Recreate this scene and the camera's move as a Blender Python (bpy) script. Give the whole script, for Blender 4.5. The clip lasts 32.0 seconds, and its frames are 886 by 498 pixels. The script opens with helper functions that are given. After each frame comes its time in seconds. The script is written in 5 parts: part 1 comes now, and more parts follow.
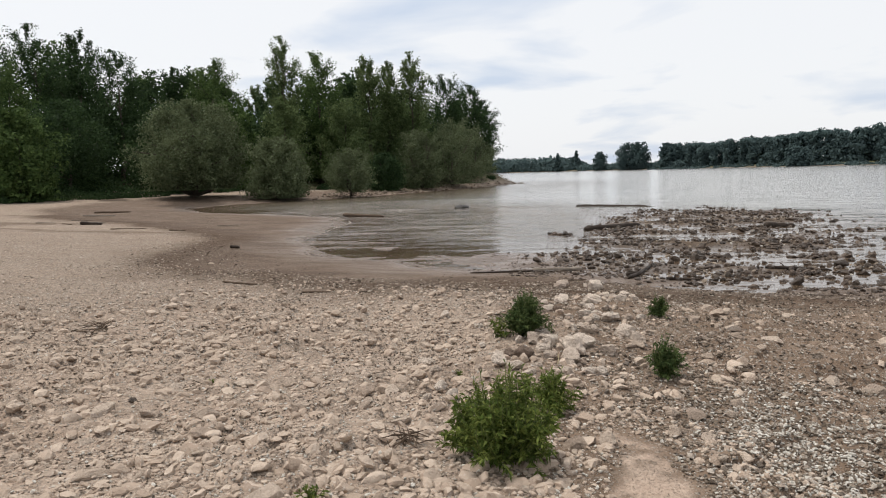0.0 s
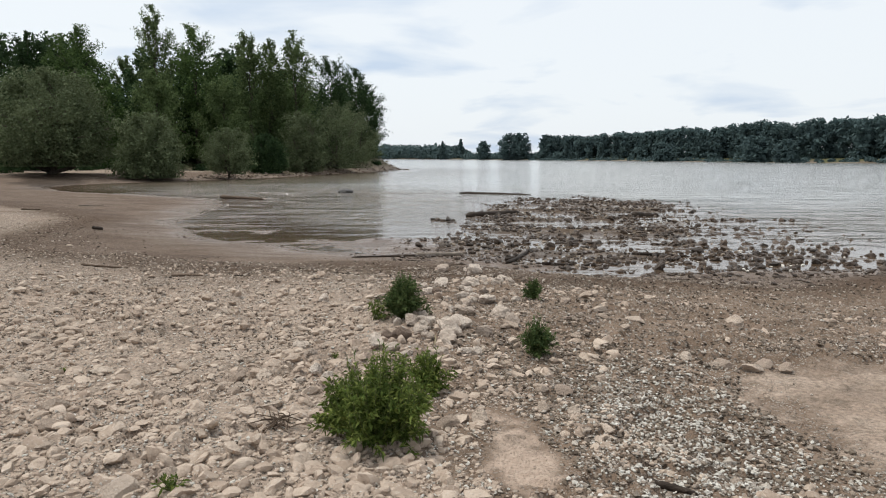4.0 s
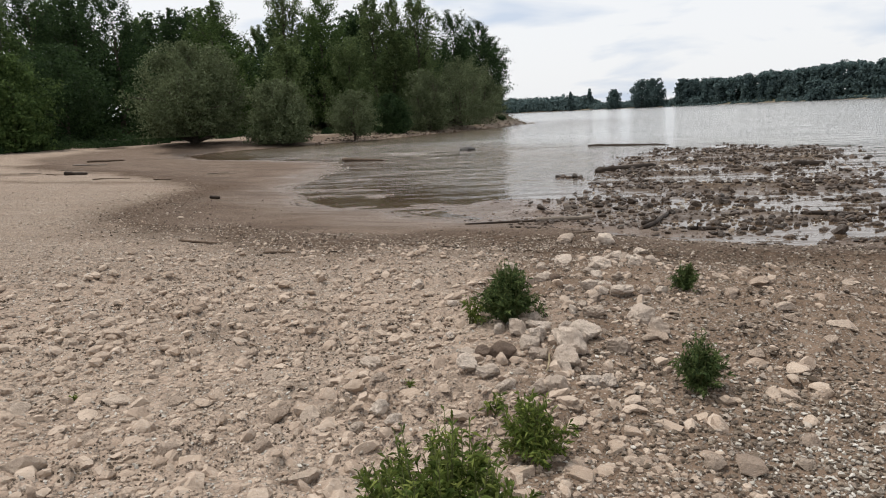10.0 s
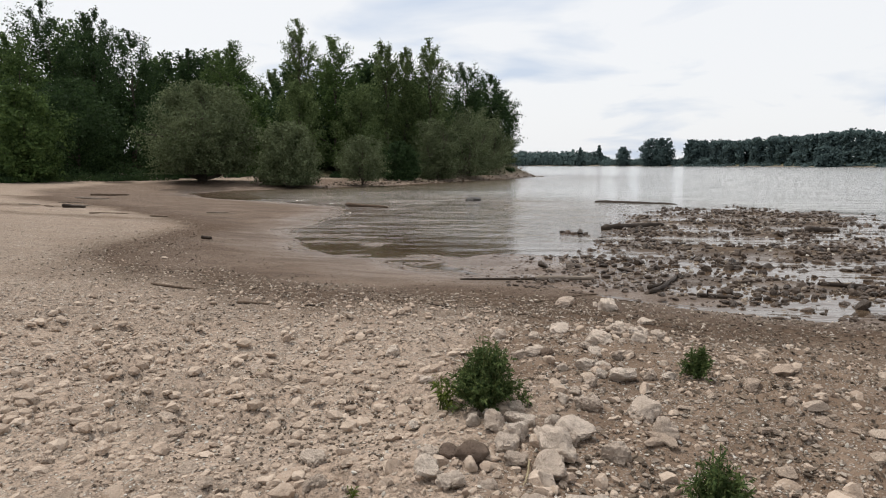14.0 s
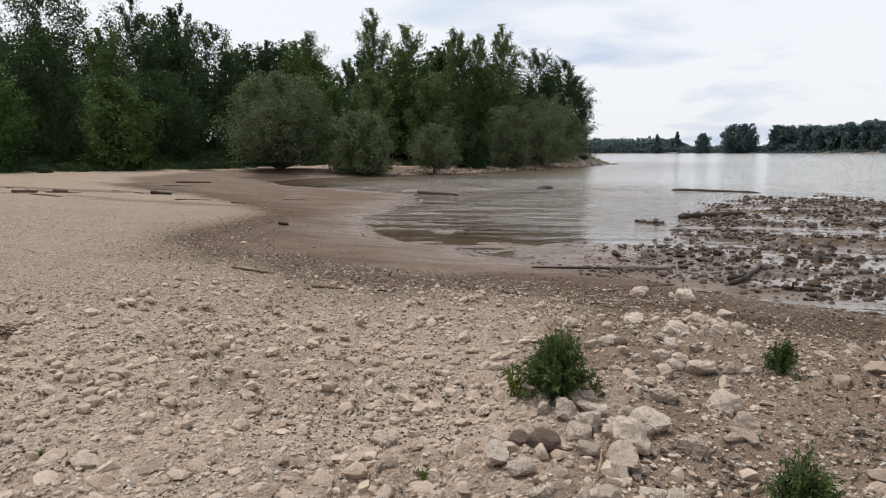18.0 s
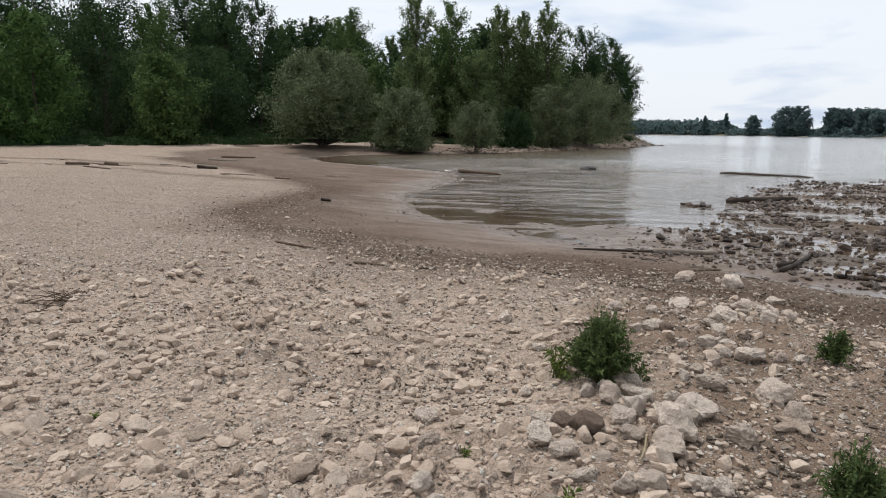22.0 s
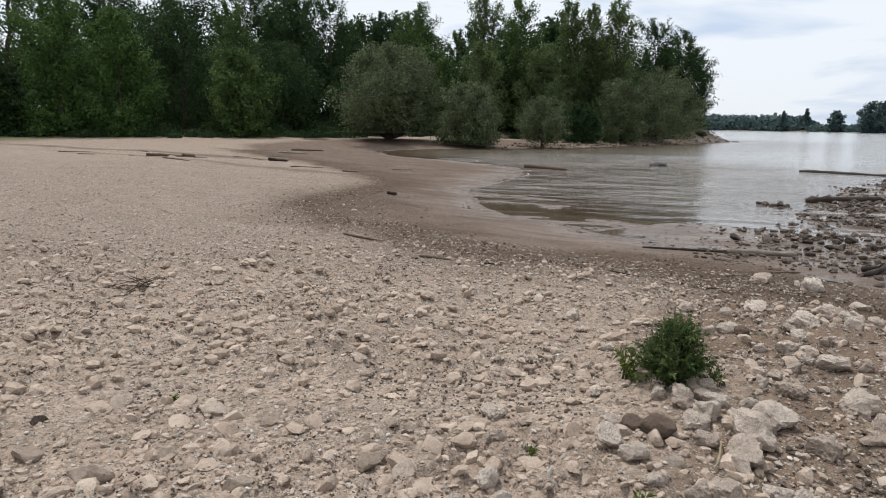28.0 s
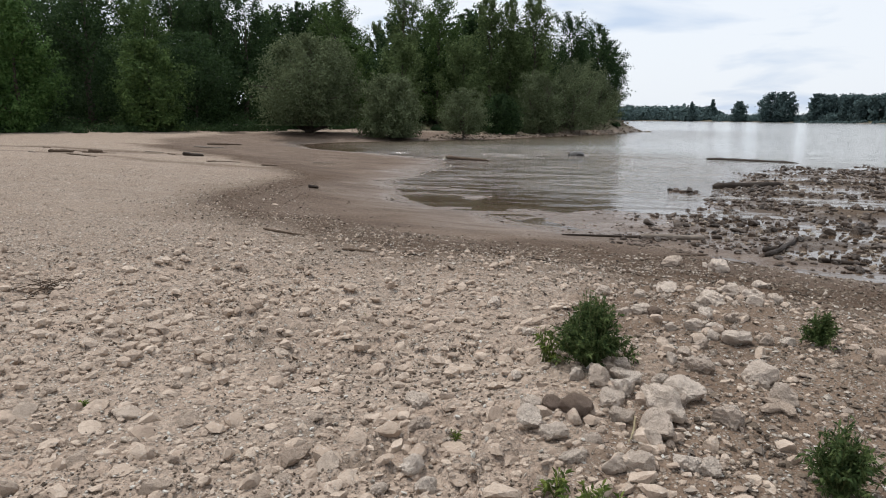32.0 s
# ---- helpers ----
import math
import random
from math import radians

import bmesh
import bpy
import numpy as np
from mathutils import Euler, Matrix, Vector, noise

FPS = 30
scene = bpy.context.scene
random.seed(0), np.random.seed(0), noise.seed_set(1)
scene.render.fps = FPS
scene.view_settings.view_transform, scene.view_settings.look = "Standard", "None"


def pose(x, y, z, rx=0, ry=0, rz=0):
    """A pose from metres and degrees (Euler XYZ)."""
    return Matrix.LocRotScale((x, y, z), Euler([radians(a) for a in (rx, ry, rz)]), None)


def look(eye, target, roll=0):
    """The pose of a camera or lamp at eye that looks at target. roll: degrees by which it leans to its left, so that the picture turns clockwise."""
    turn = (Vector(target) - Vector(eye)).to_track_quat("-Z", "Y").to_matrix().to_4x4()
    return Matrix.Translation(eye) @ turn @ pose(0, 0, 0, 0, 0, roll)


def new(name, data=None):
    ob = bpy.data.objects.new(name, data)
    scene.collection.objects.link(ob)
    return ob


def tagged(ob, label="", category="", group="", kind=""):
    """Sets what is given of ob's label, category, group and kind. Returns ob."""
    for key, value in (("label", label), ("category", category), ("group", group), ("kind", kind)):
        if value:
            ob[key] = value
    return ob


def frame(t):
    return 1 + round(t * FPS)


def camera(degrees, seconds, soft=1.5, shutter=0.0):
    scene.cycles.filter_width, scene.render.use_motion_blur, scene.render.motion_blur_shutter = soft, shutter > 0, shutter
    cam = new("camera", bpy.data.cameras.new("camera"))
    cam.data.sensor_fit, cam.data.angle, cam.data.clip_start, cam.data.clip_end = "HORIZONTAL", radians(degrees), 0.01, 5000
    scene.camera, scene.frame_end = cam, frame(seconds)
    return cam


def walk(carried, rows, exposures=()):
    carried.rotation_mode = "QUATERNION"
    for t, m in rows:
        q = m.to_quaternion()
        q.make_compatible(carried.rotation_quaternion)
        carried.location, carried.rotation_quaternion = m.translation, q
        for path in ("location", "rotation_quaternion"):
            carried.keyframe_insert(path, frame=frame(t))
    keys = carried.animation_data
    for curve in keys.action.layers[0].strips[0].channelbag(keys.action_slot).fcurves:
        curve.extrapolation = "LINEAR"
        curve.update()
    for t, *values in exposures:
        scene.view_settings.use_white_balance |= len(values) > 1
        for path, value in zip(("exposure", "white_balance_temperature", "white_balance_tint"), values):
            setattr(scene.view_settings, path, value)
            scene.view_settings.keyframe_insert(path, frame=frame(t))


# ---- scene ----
cam = camera(66.8, 32.0, soft=1.1)
PATH = [
    (0, (-0.022, -0.088, 1.534), (-0.069, 1.899, 1.31), -1.7),
    (0.5, (-0.037, -0.068, 1.535), (-0.158, 1.91, 1.261), -2.5),
    (1, (-0.05, -0.07, 1.535), (-0.255, 1.897, 1.236), -2.5),
    (1.5, (-0.033, -0.061, 1.532), (-0.174, 1.907, 1.201), -2.5),
    (2, (0.001, -0.068, 1.526), (0.066, 1.904, 1.198), -2.5),
    (2.5, (0.019, -0.09, 1.53), (0.274, 1.866, 1.199), -1.3),
    (4.5, (0.031, -0.04, 1.481), (0.315, 1.923, 1.222), 0.4),
    (5, (0.01, -0.069, 1.492), (0.251, 1.896, 1.21), 0.5),
    (5.5, (-0.001, -0.078, 1.494), (0.182, 1.894, 1.219), 0.1),
    (6, (-0.007, -0.071, 1.497), (0.107, 1.907, 1.23), -0.3),
    (6.5, (-0.014, -0.053, 1.489), (0.071, 1.924, 1.2), 0.5),
    (7, (-0.048, -0.017, 1.477), (0.085, 1.954, 1.166), -0.5),
    (7.5, (0.009, 0.095, 1.478), (0.038, 2.079, 1.231), -0.7),
    (8, (0.154, 0.319, 1.486), (0.119, 2.304, 1.244), 0.8),
    (8.5, (0.229, 0.56, 1.473), (0.268, 2.537, 1.175), 1.0),
    (9, (0.228, 0.876, 1.47), (0.264, 2.848, 1.135), -2.4),
    (9.5, (0.284, 1.164, 1.484), (0.248, 3.143, 1.197), -2.6),
    (10, (0.338, 1.463, 1.452), (0.248, 3.422, 1.062), -2.8),
    (10.5, (0.329, 1.696, 1.446), (0.219, 3.673, 1.169), -0.6),
    (11, (0.384, 1.882, 1.422), (0.37, 3.852, 1.082), -1.2),
    (11.5, (0.5, 2.012, 1.437), (0.49, 3.996, 1.186), -2.2),
    (12, (0.552, 2.121, 1.434), (0.461, 4.104, 1.191), -1.0),
    (12.5, (0.516, 2.152, 1.433), (0.466, 4.135, 1.18), -0.7),
    (13, (0.515, 2.165, 1.431), (0.47, 4.146, 1.155), -0.7),
    (13.5, (0.518, 2.176, 1.439), (0.45, 4.159, 1.189), -0.7),
    (14, (0.512, 2.172, 1.443), (0.408, 4.154, 1.194), -0.2),
    (14.5, (0.505, 2.176, 1.438), (0.378, 4.156, 1.184), -0.5),
    (16.5, (0.554, 2.186, 1.428), (0.468, 4.166, 1.159), -1.9),
    (17, (0.547, 2.189, 1.426), (0.429, 4.166, 1.148), -1.4),
    (17.5, (0.531, 2.187, 1.428), (0.357, 4.161, 1.153), -0.9),
    (18, (0.501, 2.181, 1.429), (0.189, 4.136, 1.146), -0.4),
    (18.5, (0.467, 2.196, 1.419), (-0.05, 4.1, 1.09), -0.6),
    (19, (0.456, 2.221, 1.412), (-0.103, 4.105, 1.043), -0.8),
    (19.5, (0.47, 2.218, 1.413), (0.019, 4.133, 1.054), -0.3),
    (20, (0.479, 2.215, 1.411), (0.127, 4.15, 1.051), 0.4),
    (20.5, (0.488, 2.208, 1.413), (0.179, 4.152, 1.059), 0.2),
    (21, (0.477, 2.206, 1.412), (0.145, 4.147, 1.057), -0.1),
    (21.5, (0.473, 2.207, 1.412), (0.096, 4.139, 1.055), -0.1),
    (22, (0.462, 2.197, 1.418), (0.038, 4.121, 1.074), 0.4),
    (22.5, (0.454, 2.199, 1.417), (0.008, 4.117, 1.07), 1.0),
    (23, (0.441, 2.191, 1.421), (-0.048, 4.098, 1.072), 0.6),
    (23.5, (0.441, 2.203, 1.415), (-0.074, 4.102, 1.054), 0.4),
    (24, (0.432, 2.202, 1.417), (-0.122, 4.088, 1.05), 0.2),
    (24.5, (0.425, 2.203, 1.416), (-0.161, 4.079, 1.045), 0.3),
    (25, (0.429, 2.188, 1.426), (-0.132, 4.072, 1.058), 0.6),
    (25.5, (0.433, 2.195, 1.423), (-0.116, 4.085, 1.065), 0.6),
    (27.5, (0.429, 2.199, 1.418), (-0.149, 4.08, 1.058), 0.5),
    (28, (0.424, 2.194, 1.422), (-0.179, 4.066, 1.06), 0.7),
    (28.5, (0.422, 2.192, 1.421), (-0.165, 4.07, 1.062), 1.1),
    (29, (0.425, 2.19, 1.418), (-0.118, 4.079, 1.048), 1.0),
    (29.5, (0.429, 2.18, 1.421), (-0.063, 4.083, 1.052), 0.9),
    (30, (0.437, 2.196, 1.415), (-0.041, 4.103, 1.05), 0.9),
    (30.5, (0.441, 2.188, 1.417), (-0.036, 4.097, 1.056), 0.5),
    (31, (0.447, 2.193, 1.415), (-0.017, 4.104, 1.048), 0.6),
    (31.5, (0.447, 2.196, 1.412), (0.003, 4.111, 1.044), 0.4),
    (32, (0.455, 2.191, 1.41), (0.067, 4.115, 1.028), 0.3),
]
EXPOSURES = ((0.0, 0.0, 6480, 10), (2.5, 0.0, 6250, 9), (4.5, 0.0, 6250, 7), (6.0, 0.0, 6450, 10), (14.5, 0.0, 6500, 10), (17.0, 0.0, 6520, 11), (19.0, 0.0, 6200, 10), (32.0, 0.0, 6140, 9))
walk(cam, [(t, look(eye, target, roll)) for t, eye, target, roll in PATH], exposures=EXPOSURES)

# ---- world and light: a bright, broken overcast with a weak veiled sun ahead over the river ----
WATER = -0.62
SUN_ELEVATION, SUN_AZIMUTH = radians(66), radians(-62)

world = bpy.data.worlds.new("sky")
scene.world = world
world.use_nodes = True
wn, wl = world.node_tree.nodes, world.node_tree.links
wn.clear()
sky = wn.new("ShaderNodeTexSky")
sky.sky_type, sky.sun_disc = "NISHITA", False
sky.sun_elevation, sky.sun_rotation = SUN_ELEVATION, SUN_AZIMUTH
sky.air_density, sky.dust_density = 1.0, 3.0
clear_sky = wn.new("ShaderNodeBackground")
clear_sky.inputs["Strength"].default_value = 0.10
wl.new(sky.outputs["Color"], clear_sky.inputs["Color"])
tc = wn.new("ShaderNodeTexCoord")
sep = wn.new("ShaderNodeSeparateXYZ")
wl.new(tc.outputs["Generated"], sep.inputs[0])
den = wn.new("ShaderNodeMath")
den.operation = "ADD"
den.inputs[1].default_value = 0.16
wl.new(sep.outputs["Z"], den.inputs[0])
inv = wn.new("ShaderNodeMath")
inv.operation = "DIVIDE"
inv.inputs[0].default_value = 1.0
wl.new(den.outputs[0], inv.inputs[1])
flat = wn.new("ShaderNodeVectorMath")
flat.operation = "SCALE"
wl.new(tc.outputs["Generated"], flat.inputs[0])
wl.new(inv.outputs[0], flat.inputs["Scale"])
cloud = wn.new("ShaderNodeTexNoise")
cloud.inputs["Scale"].default_value, cloud.inputs["Detail"].default_value = 1.15, 5.0
cloud.inputs["Roughness"].default_value = 0.48
cloud.inputs["Distortion"].default_value = 0.35
wl.new(flat.outputs[0], cloud.inputs["Vector"])
cr = wn.new("ShaderNodeValToRGB")
cr.color_ramp.elements[0].position, cr.color_ramp.elements[0].color = 0.32, (0.66, 0.745, 0.88, 1)
cr.color_ramp.elements[1].position, cr.color_ramp.elements[1].color = 0.49, (0.975, 0.985, 1.0, 1)
wl.new(cloud.outputs["Fac"], cr.inputs[0])
clouds = wn.new("ShaderNodeBackground")
clouds.inputs["Strength"].default_value = 1.02
wl.new(cr.outputs[0], clouds.inputs["Color"])
both = wn.new("ShaderNodeMixShader")
both.inputs[0].default_value = 0.86
wl.new(clear_sky.outputs[0], both.inputs[1])
wl.new(clouds.outputs[0], both.inputs[2])
wo = wn.new("ShaderNodeOutputWorld")
wl.new(both.outputs[0], wo.inputs["Surface"])

sun = new("sun", bpy.data.lights.new("sun", "SUN"))
sun.data.energy, sun.data.angle, sun.data.color = 2.85, radians(9), (1.0, 0.95, 0.88)
sun_way = Vector((math.sin(SUN_AZIMUTH) * math.cos(SUN_ELEVATION), math.cos(SUN_AZIMUTH) * math.cos(SUN_ELEVATION), math.sin(SUN_ELEVATION)))
sun.matrix_world = look(sun_way * 50, (0, 0, 0))


# ---- materials ----
class Mat:
    """A small builder for node materials."""

    def __init__(self, name, roughness=0.9, specular=0.3):
        self.m = bpy.data.materials.new(name)
        self.m.use_nodes = True
        self.n, self.l = self.m.node_tree.nodes, self.m.node_tree.links
        self.bsdf = self.n["Principled BSDF"]
        self.bsdf.inputs["Roughness"].default_value = roughness
        self.bsdf.inputs["Specular IOR Level"].default_value = specular
        self.co = self.n.new("ShaderNodeTexCoord").outputs["Object"]

    def put(self, value, socket):
        if isinstance(value, bpy.types.NodeSocket):
            self.l.new(value, socket)
        elif isinstance(value, tuple) and len(value) == 3:
            socket.default_value = (*value, 1.0)
        else:
            socket.default_value = value

    def noise(self, scale, detail=4.0, rough=0.55, co=None, stretch=None, distort=0.0):
        node = self.n.new("ShaderNodeTexNoise")
        node.inputs["Scale"].default_value, node.inputs["Detail"].default_value = scale, detail
        node.inputs["Roughness"].default_value, node.inputs["Distortion"].default_value = rough, distort
        src = co or self.co
        if stretch:
            mp = self.n.new("ShaderNodeMapping")
            mp.inputs["Scale"].default_value = stretch
            self.l.new(src, mp.inputs["Vector"])
            src = mp.outputs[0]
        self.l.new(src, node.inputs["Vector"])
        return node.outputs["Fac"]

    def cells(self, scale, what="Distance", randomness=1.0):
        node = self.n.new("ShaderNodeTexVoronoi")
        node.inputs["Scale"].default_value, node.inputs["Randomness"].default_value = scale, randomness
        self.l.new(self.co, node.inputs["Vector"])
        return node.outputs[what]

    def ramp(self, fac, *stops):
        node = self.n.new("ShaderNodeValToRGB")
        els = node.color_ramp.elements
        while len(els) < len(stops):
            els.new(0.5)
        for e, (p, c) in zip(els, stops):
            e.position, e.color = p, (*c, 1.0) if isinstance(c, tuple) else (c, c, c, 1.0)
        self.l.new(fac, node.inputs[0])
        return node.outputs[0]

    def mix(self, fac, a, b, mode="MIX"):
        node = self.n.new("ShaderNodeMix")
        node.data_type, node.blend_type = "RGBA", mode
        self.put(fac, node.inputs[0])
        self.put(a, node.inputs[6])
        self.put(b, node.inputs[7])
        return node.outputs[2]

    def math(self, op, a, b=0.0, clamp=False):
        node = self.n.new("ShaderNodeMath")
        node.operation, node.use_clamp = op, clamp
        self.put(a, node.inputs[0])
        self.put(b, node.inputs[1])
        return node.outputs[0]

    def attribute(self, name):
        node = self.n.new("ShaderNodeAttribute")
        node.attribute_name = name
        return node.outputs["Fac"]

    def random(self):
        return self.n.new("ShaderNodeObjectInfo").outputs["Random"]

    def island(self):
        return self.n.new("ShaderNodeNewGeometry").outputs["Random Per Island"]

    def bump(self, height, strength, distance, under=None):
        node = self.n.new("ShaderNodeBump")
        node.inputs["Strength"].default_value, node.inputs["Distance"].default_value = strength, distance
        self.l.new(height, node.inputs["Height"])
        if under:
            self.l.new(under, node.inputs["Normal"])
        return node.outputs[0]

    def done(self, color=None, roughness=None, normal=None):
        if color is not None:
            self.put(color, self.bsdf.inputs["Base Color"])
        if roughness is not None:
            self.put(roughness, self.bsdf.inputs["Roughness"])
        if normal is not None:
            self.l.new(normal, self.bsdf.inputs["Normal"])
        return self.m


def ground_material():
    m = Mat("beach_sand", 0.95, 0.25)
    broad, mid, fine = m.noise(0.35, 4), m.noise(2.3, 5), m.noise(28, 5, 0.65)
    sand = m.ramp(broad, (0.30, (0.38, 0.281, 0.211)), (0.52, (0.451, 0.351, 0.274)), (0.72, (0.39, 0.275, 0.202)))
    sand = m.mix(m.ramp(mid, (0.36, 0.0), (0.68, 0.55)), sand, (0.494, 0.404, 0.325))
    sand = m.mix(m.ramp(fine, (0.40, 0.85), (0.60, 0.0)), sand, m.mix(0.6, sand, (0.14, 0.105, 0.08)))
    clod = m.noise(8.5, 7, 0.75)
    sand = m.mix(m.ramp(clod, (0.38, 0.85), (0.47, 0.0)), sand, m.mix(0.65, sand, (0.10, 0.078, 0.058)))
    wash = m.noise(1.7, 6, 0.65, stretch=(0.22, 1.0, 1.0))
    sand = m.mix(m.ramp(wash, (0.36, 0.8), (0.52, 0.0)), sand, m.mix(0.45, sand, (0.15, 0.115, 0.088)))
    litter = m.ramp(m.noise(3.4, 7, 0.75, stretch=(0.6, 1.0, 1.0)), (0.31, 1.0), (0.37, 0.0))
    sand = m.mix(m.math("MULTIPLY", litter, 0.7), sand, (0.12, 0.088, 0.065))
    sand = m.mix(m.math("MULTIPLY", m.attribute("stony"), m.ramp(m.noise(4.5, 6, 0.7), (0.35, 0.95), (0.62, 0.5))), sand, m.ramp(fine, (0.38, (0.13, 0.1, 0.077)), (0.6, (0.31, 0.243, 0.19))))
    loam = m.ramp(mid, (0.3, (0.115, 0.078, 0.054)), (0.55, (0.17, 0.118, 0.083)), (0.75, (0.235, 0.17, 0.125)))
    sand = m.mix(m.math("MULTIPLY", m.attribute("earth"), 0.85), sand, loam)
    # fine gravel: many small grains of several colours
    grain = m.cells(62, "Color")
    grain_fac = m.ramp(m.cells(62), (0.25, 1.0), (0.48, 0.0))
    grain_col = m.ramp(grain, (0.12, (0.065, 0.051, 0.041)), (0.38, (0.34, 0.28, 0.22)), (0.7, (0.47, 0.42, 0.36)), (0.93, (0.70, 0.66, 0.60)))
    gravel = m.attribute("gravel")
    patches = m.ramp(m.noise(1.1, 4), (0.34, 0.15), (0.62, 1.0))
    fac = m.math("MULTIPLY", m.math("MULTIPLY", gravel, grain_fac), patches)
    color = m.mix(fac, sand, grain_col)
    pebble = m.cells(21, "Color")
    pebble_fac = m.math("MULTIPLY", m.ramp(m.cells(21), (0.20, 1.0), (0.36, 0.0)), gravel)
    color = m.mix(m.math("MULTIPLY", pebble_fac, 0.75), color, m.ramp(pebble, (0.1, (0.17, 0.14, 0.12)), (0.5, (0.40, 0.34, 0.28)), (0.9, (0.58, 0.53, 0.46))))
    # larger loose stones and dark bits, scattered
    lump = m.cells(8.5, "Color")
    lump_fac = m.math("MULTIPLY", m.math("MULTIPLY", m.ramp(m.cells(8.5), (0.13, 1.0), (0.20, 0.0)), gravel), m.ramp(lump, (0.45, 0.0), (0.5, 1.0)))
    color = m.mix(m.math("MULTIPLY", lump_fac, 0.85), color, m.ramp(lump, (0.5, (0.12, 0.09, 0.07)), (0.7, (0.30, 0.24, 0.19)), (0.95, (0.60, 0.54, 0.46))))
    color = m.mix(m.math("MULTIPLY", m.attribute("clean"), 0.7), color, m.ramp(fine, (0.35, (0.40, 0.298, 0.228)), (0.65, (0.47, 0.362, 0.284))))
    # wetness
    wet = m.attribute("wet")
    streak = m.noise(1.3, 5, 0.6, stretch=(0.45, 1.0, 1.0), distort=0.5)
    mud = m.ramp(streak, (0.32, (0.10, 0.069, 0.05)), (0.55, (0.155, 0.111, 0.083)), (0.72, (0.205, 0.153, 0.118)))
    mud = m.mix(m.ramp(m.noise(7.0, 6, 0.7), (0.34, 0.6), (0.46, 0.0)), mud, (0.07, 0.048, 0.035))
    mud = m.mix(m.math("MULTIPLY", grain_fac, 0.6), mud, m.mix(0.6, mud, grain_col))
    mud = m.mix(m.math("MULTIPLY", m.attribute("silt"), 0.75), mud, m.ramp(streak, (0.35, (0.055, 0.039, 0.025)), (0.7, (0.125, 0.090, 0.058))))
    blotch = m.ramp(m.noise(3.2, 7, 0.75, stretch=(0.4, 1.0, 1.0), distort=0.8), (0.36, 0.5), (0.48, 0.0))
    mud = m.mix(blotch, mud, (0.085, 0.058, 0.042))
    color = m.mix(wet, color, mud)
    # strand line: dark organic crumbs
    strand = m.attribute("strand")
    crumbs = m.ramp(m.noise(11, 6, 0.7), (0.34, 0.3), (0.52, 1.0))
    color = m.mix(m.math("MULTIPLY", m.math("MULTIPLY", strand, crumbs), 0.95), color, (0.082, 0.055, 0.038))
    # dark soil on the willow slope; the trees' shade is mixed into this colour
    color = m.mix(m.math("MULTIPLY", m.attribute("mould_shade"), m.ramp(mid, (0.3, 1.0), (0.7, 0.75))), color, m.ramp(fine, (0.3, (0.026, 0.019, 0.014)), (0.7, (0.062, 0.044, 0.032))))
    green = m.attribute("grass")
    color = m.mix(m.math("MULTIPLY", green, m.ramp(mid, (0.3, 0.5), (0.6, 1.0))), color, m.ramp(fine, (0.3, (0.045, 0.055, 0.022)), (0.7, (0.11, 0.115, 0.05))))
    film = m.attribute("film")
    film = m.math("MULTIPLY", film, m.ramp(streak, (0.38, 0.55), (0.56, 1.0)))
    m.put(m.math("ADD", 0.06, m.math("MULTIPLY", film, 0.40)), m.bsdf.inputs["Specular IOR Level"])
    rough = m.math("SUBTRACT", 0.97, m.math("MULTIPLY", wet, 0.22))
    rough = m.math("SUBTRACT", rough, m.math("MULTIPLY", film, 0.55), clamp=True)
    dry = m.math("SUBTRACT", 1.0, m.math("MULTIPLY", film, 0.65), clamp=True)
    low = m.bump(m.math("MULTIPLY", m.noise(9, 6, 0.7), dry), 0.9, 0.05)
    high = m.math("ADD", m.math("MULTIPLY", grain_fac, 0.5), m.math("MULTIPLY", pebble_fac, 1.4))
    high = m.math("MULTIPLY", high, dry)
    return m.done(color, rough, m.bump(high, 0.9, 0.012, low))


def water_material():
    m = Mat("river_water", 0.06, 0.5)
    m.bsdf.inputs["IOR"].default_value = 1.7
    silt = m.noise(0.25, 4, stretch=(1.0, 0.6, 1.0))
    small = m.noise(5.5, 3, 0.5, stretch=(0.55, 1.2, 1.0), distort=0.4)
    swell = m.noise(0.9, 4, 0.55, stretch=(0.45, 1.0, 1.0))
    calm = m.ramp(m.noise(0.09, 4, stretch=(0.4, 1.6, 1.0)), (0.34, 0.62), (0.58, 1.0))
    calm = m.math("MULTIPLY", calm, m.ramp(m.attribute("depth"), (0.05, 0.14), (0.9, 1.0)))
    calm = m.math("ADD", calm, m.math("MULTIPLY", m.attribute("chop"), 3.0))
    low = m.bump(m.math("MULTIPLY", swell, calm), 0.85, 0.34)
    body = m.mix(m.attribute("bay"), m.ramp(silt, (0.35, (0.12, 0.098, 0.073)), (0.65, (0.18, 0.15, 0.117))), m.ramp(silt, (0.35, (0.29, 0.287, 0.272)), (0.65, (0.36, 0.357, 0.342))))
    body = m.mix(m.ramp(m.attribute("depth"), (0.1, 1.0), (0.7, 0.0)), body, (0.085, 0.056, 0.035))
    return m.done(body, 0.12, m.bump(m.math("MULTIPLY", small, calm), 0.55, 0.04, low))


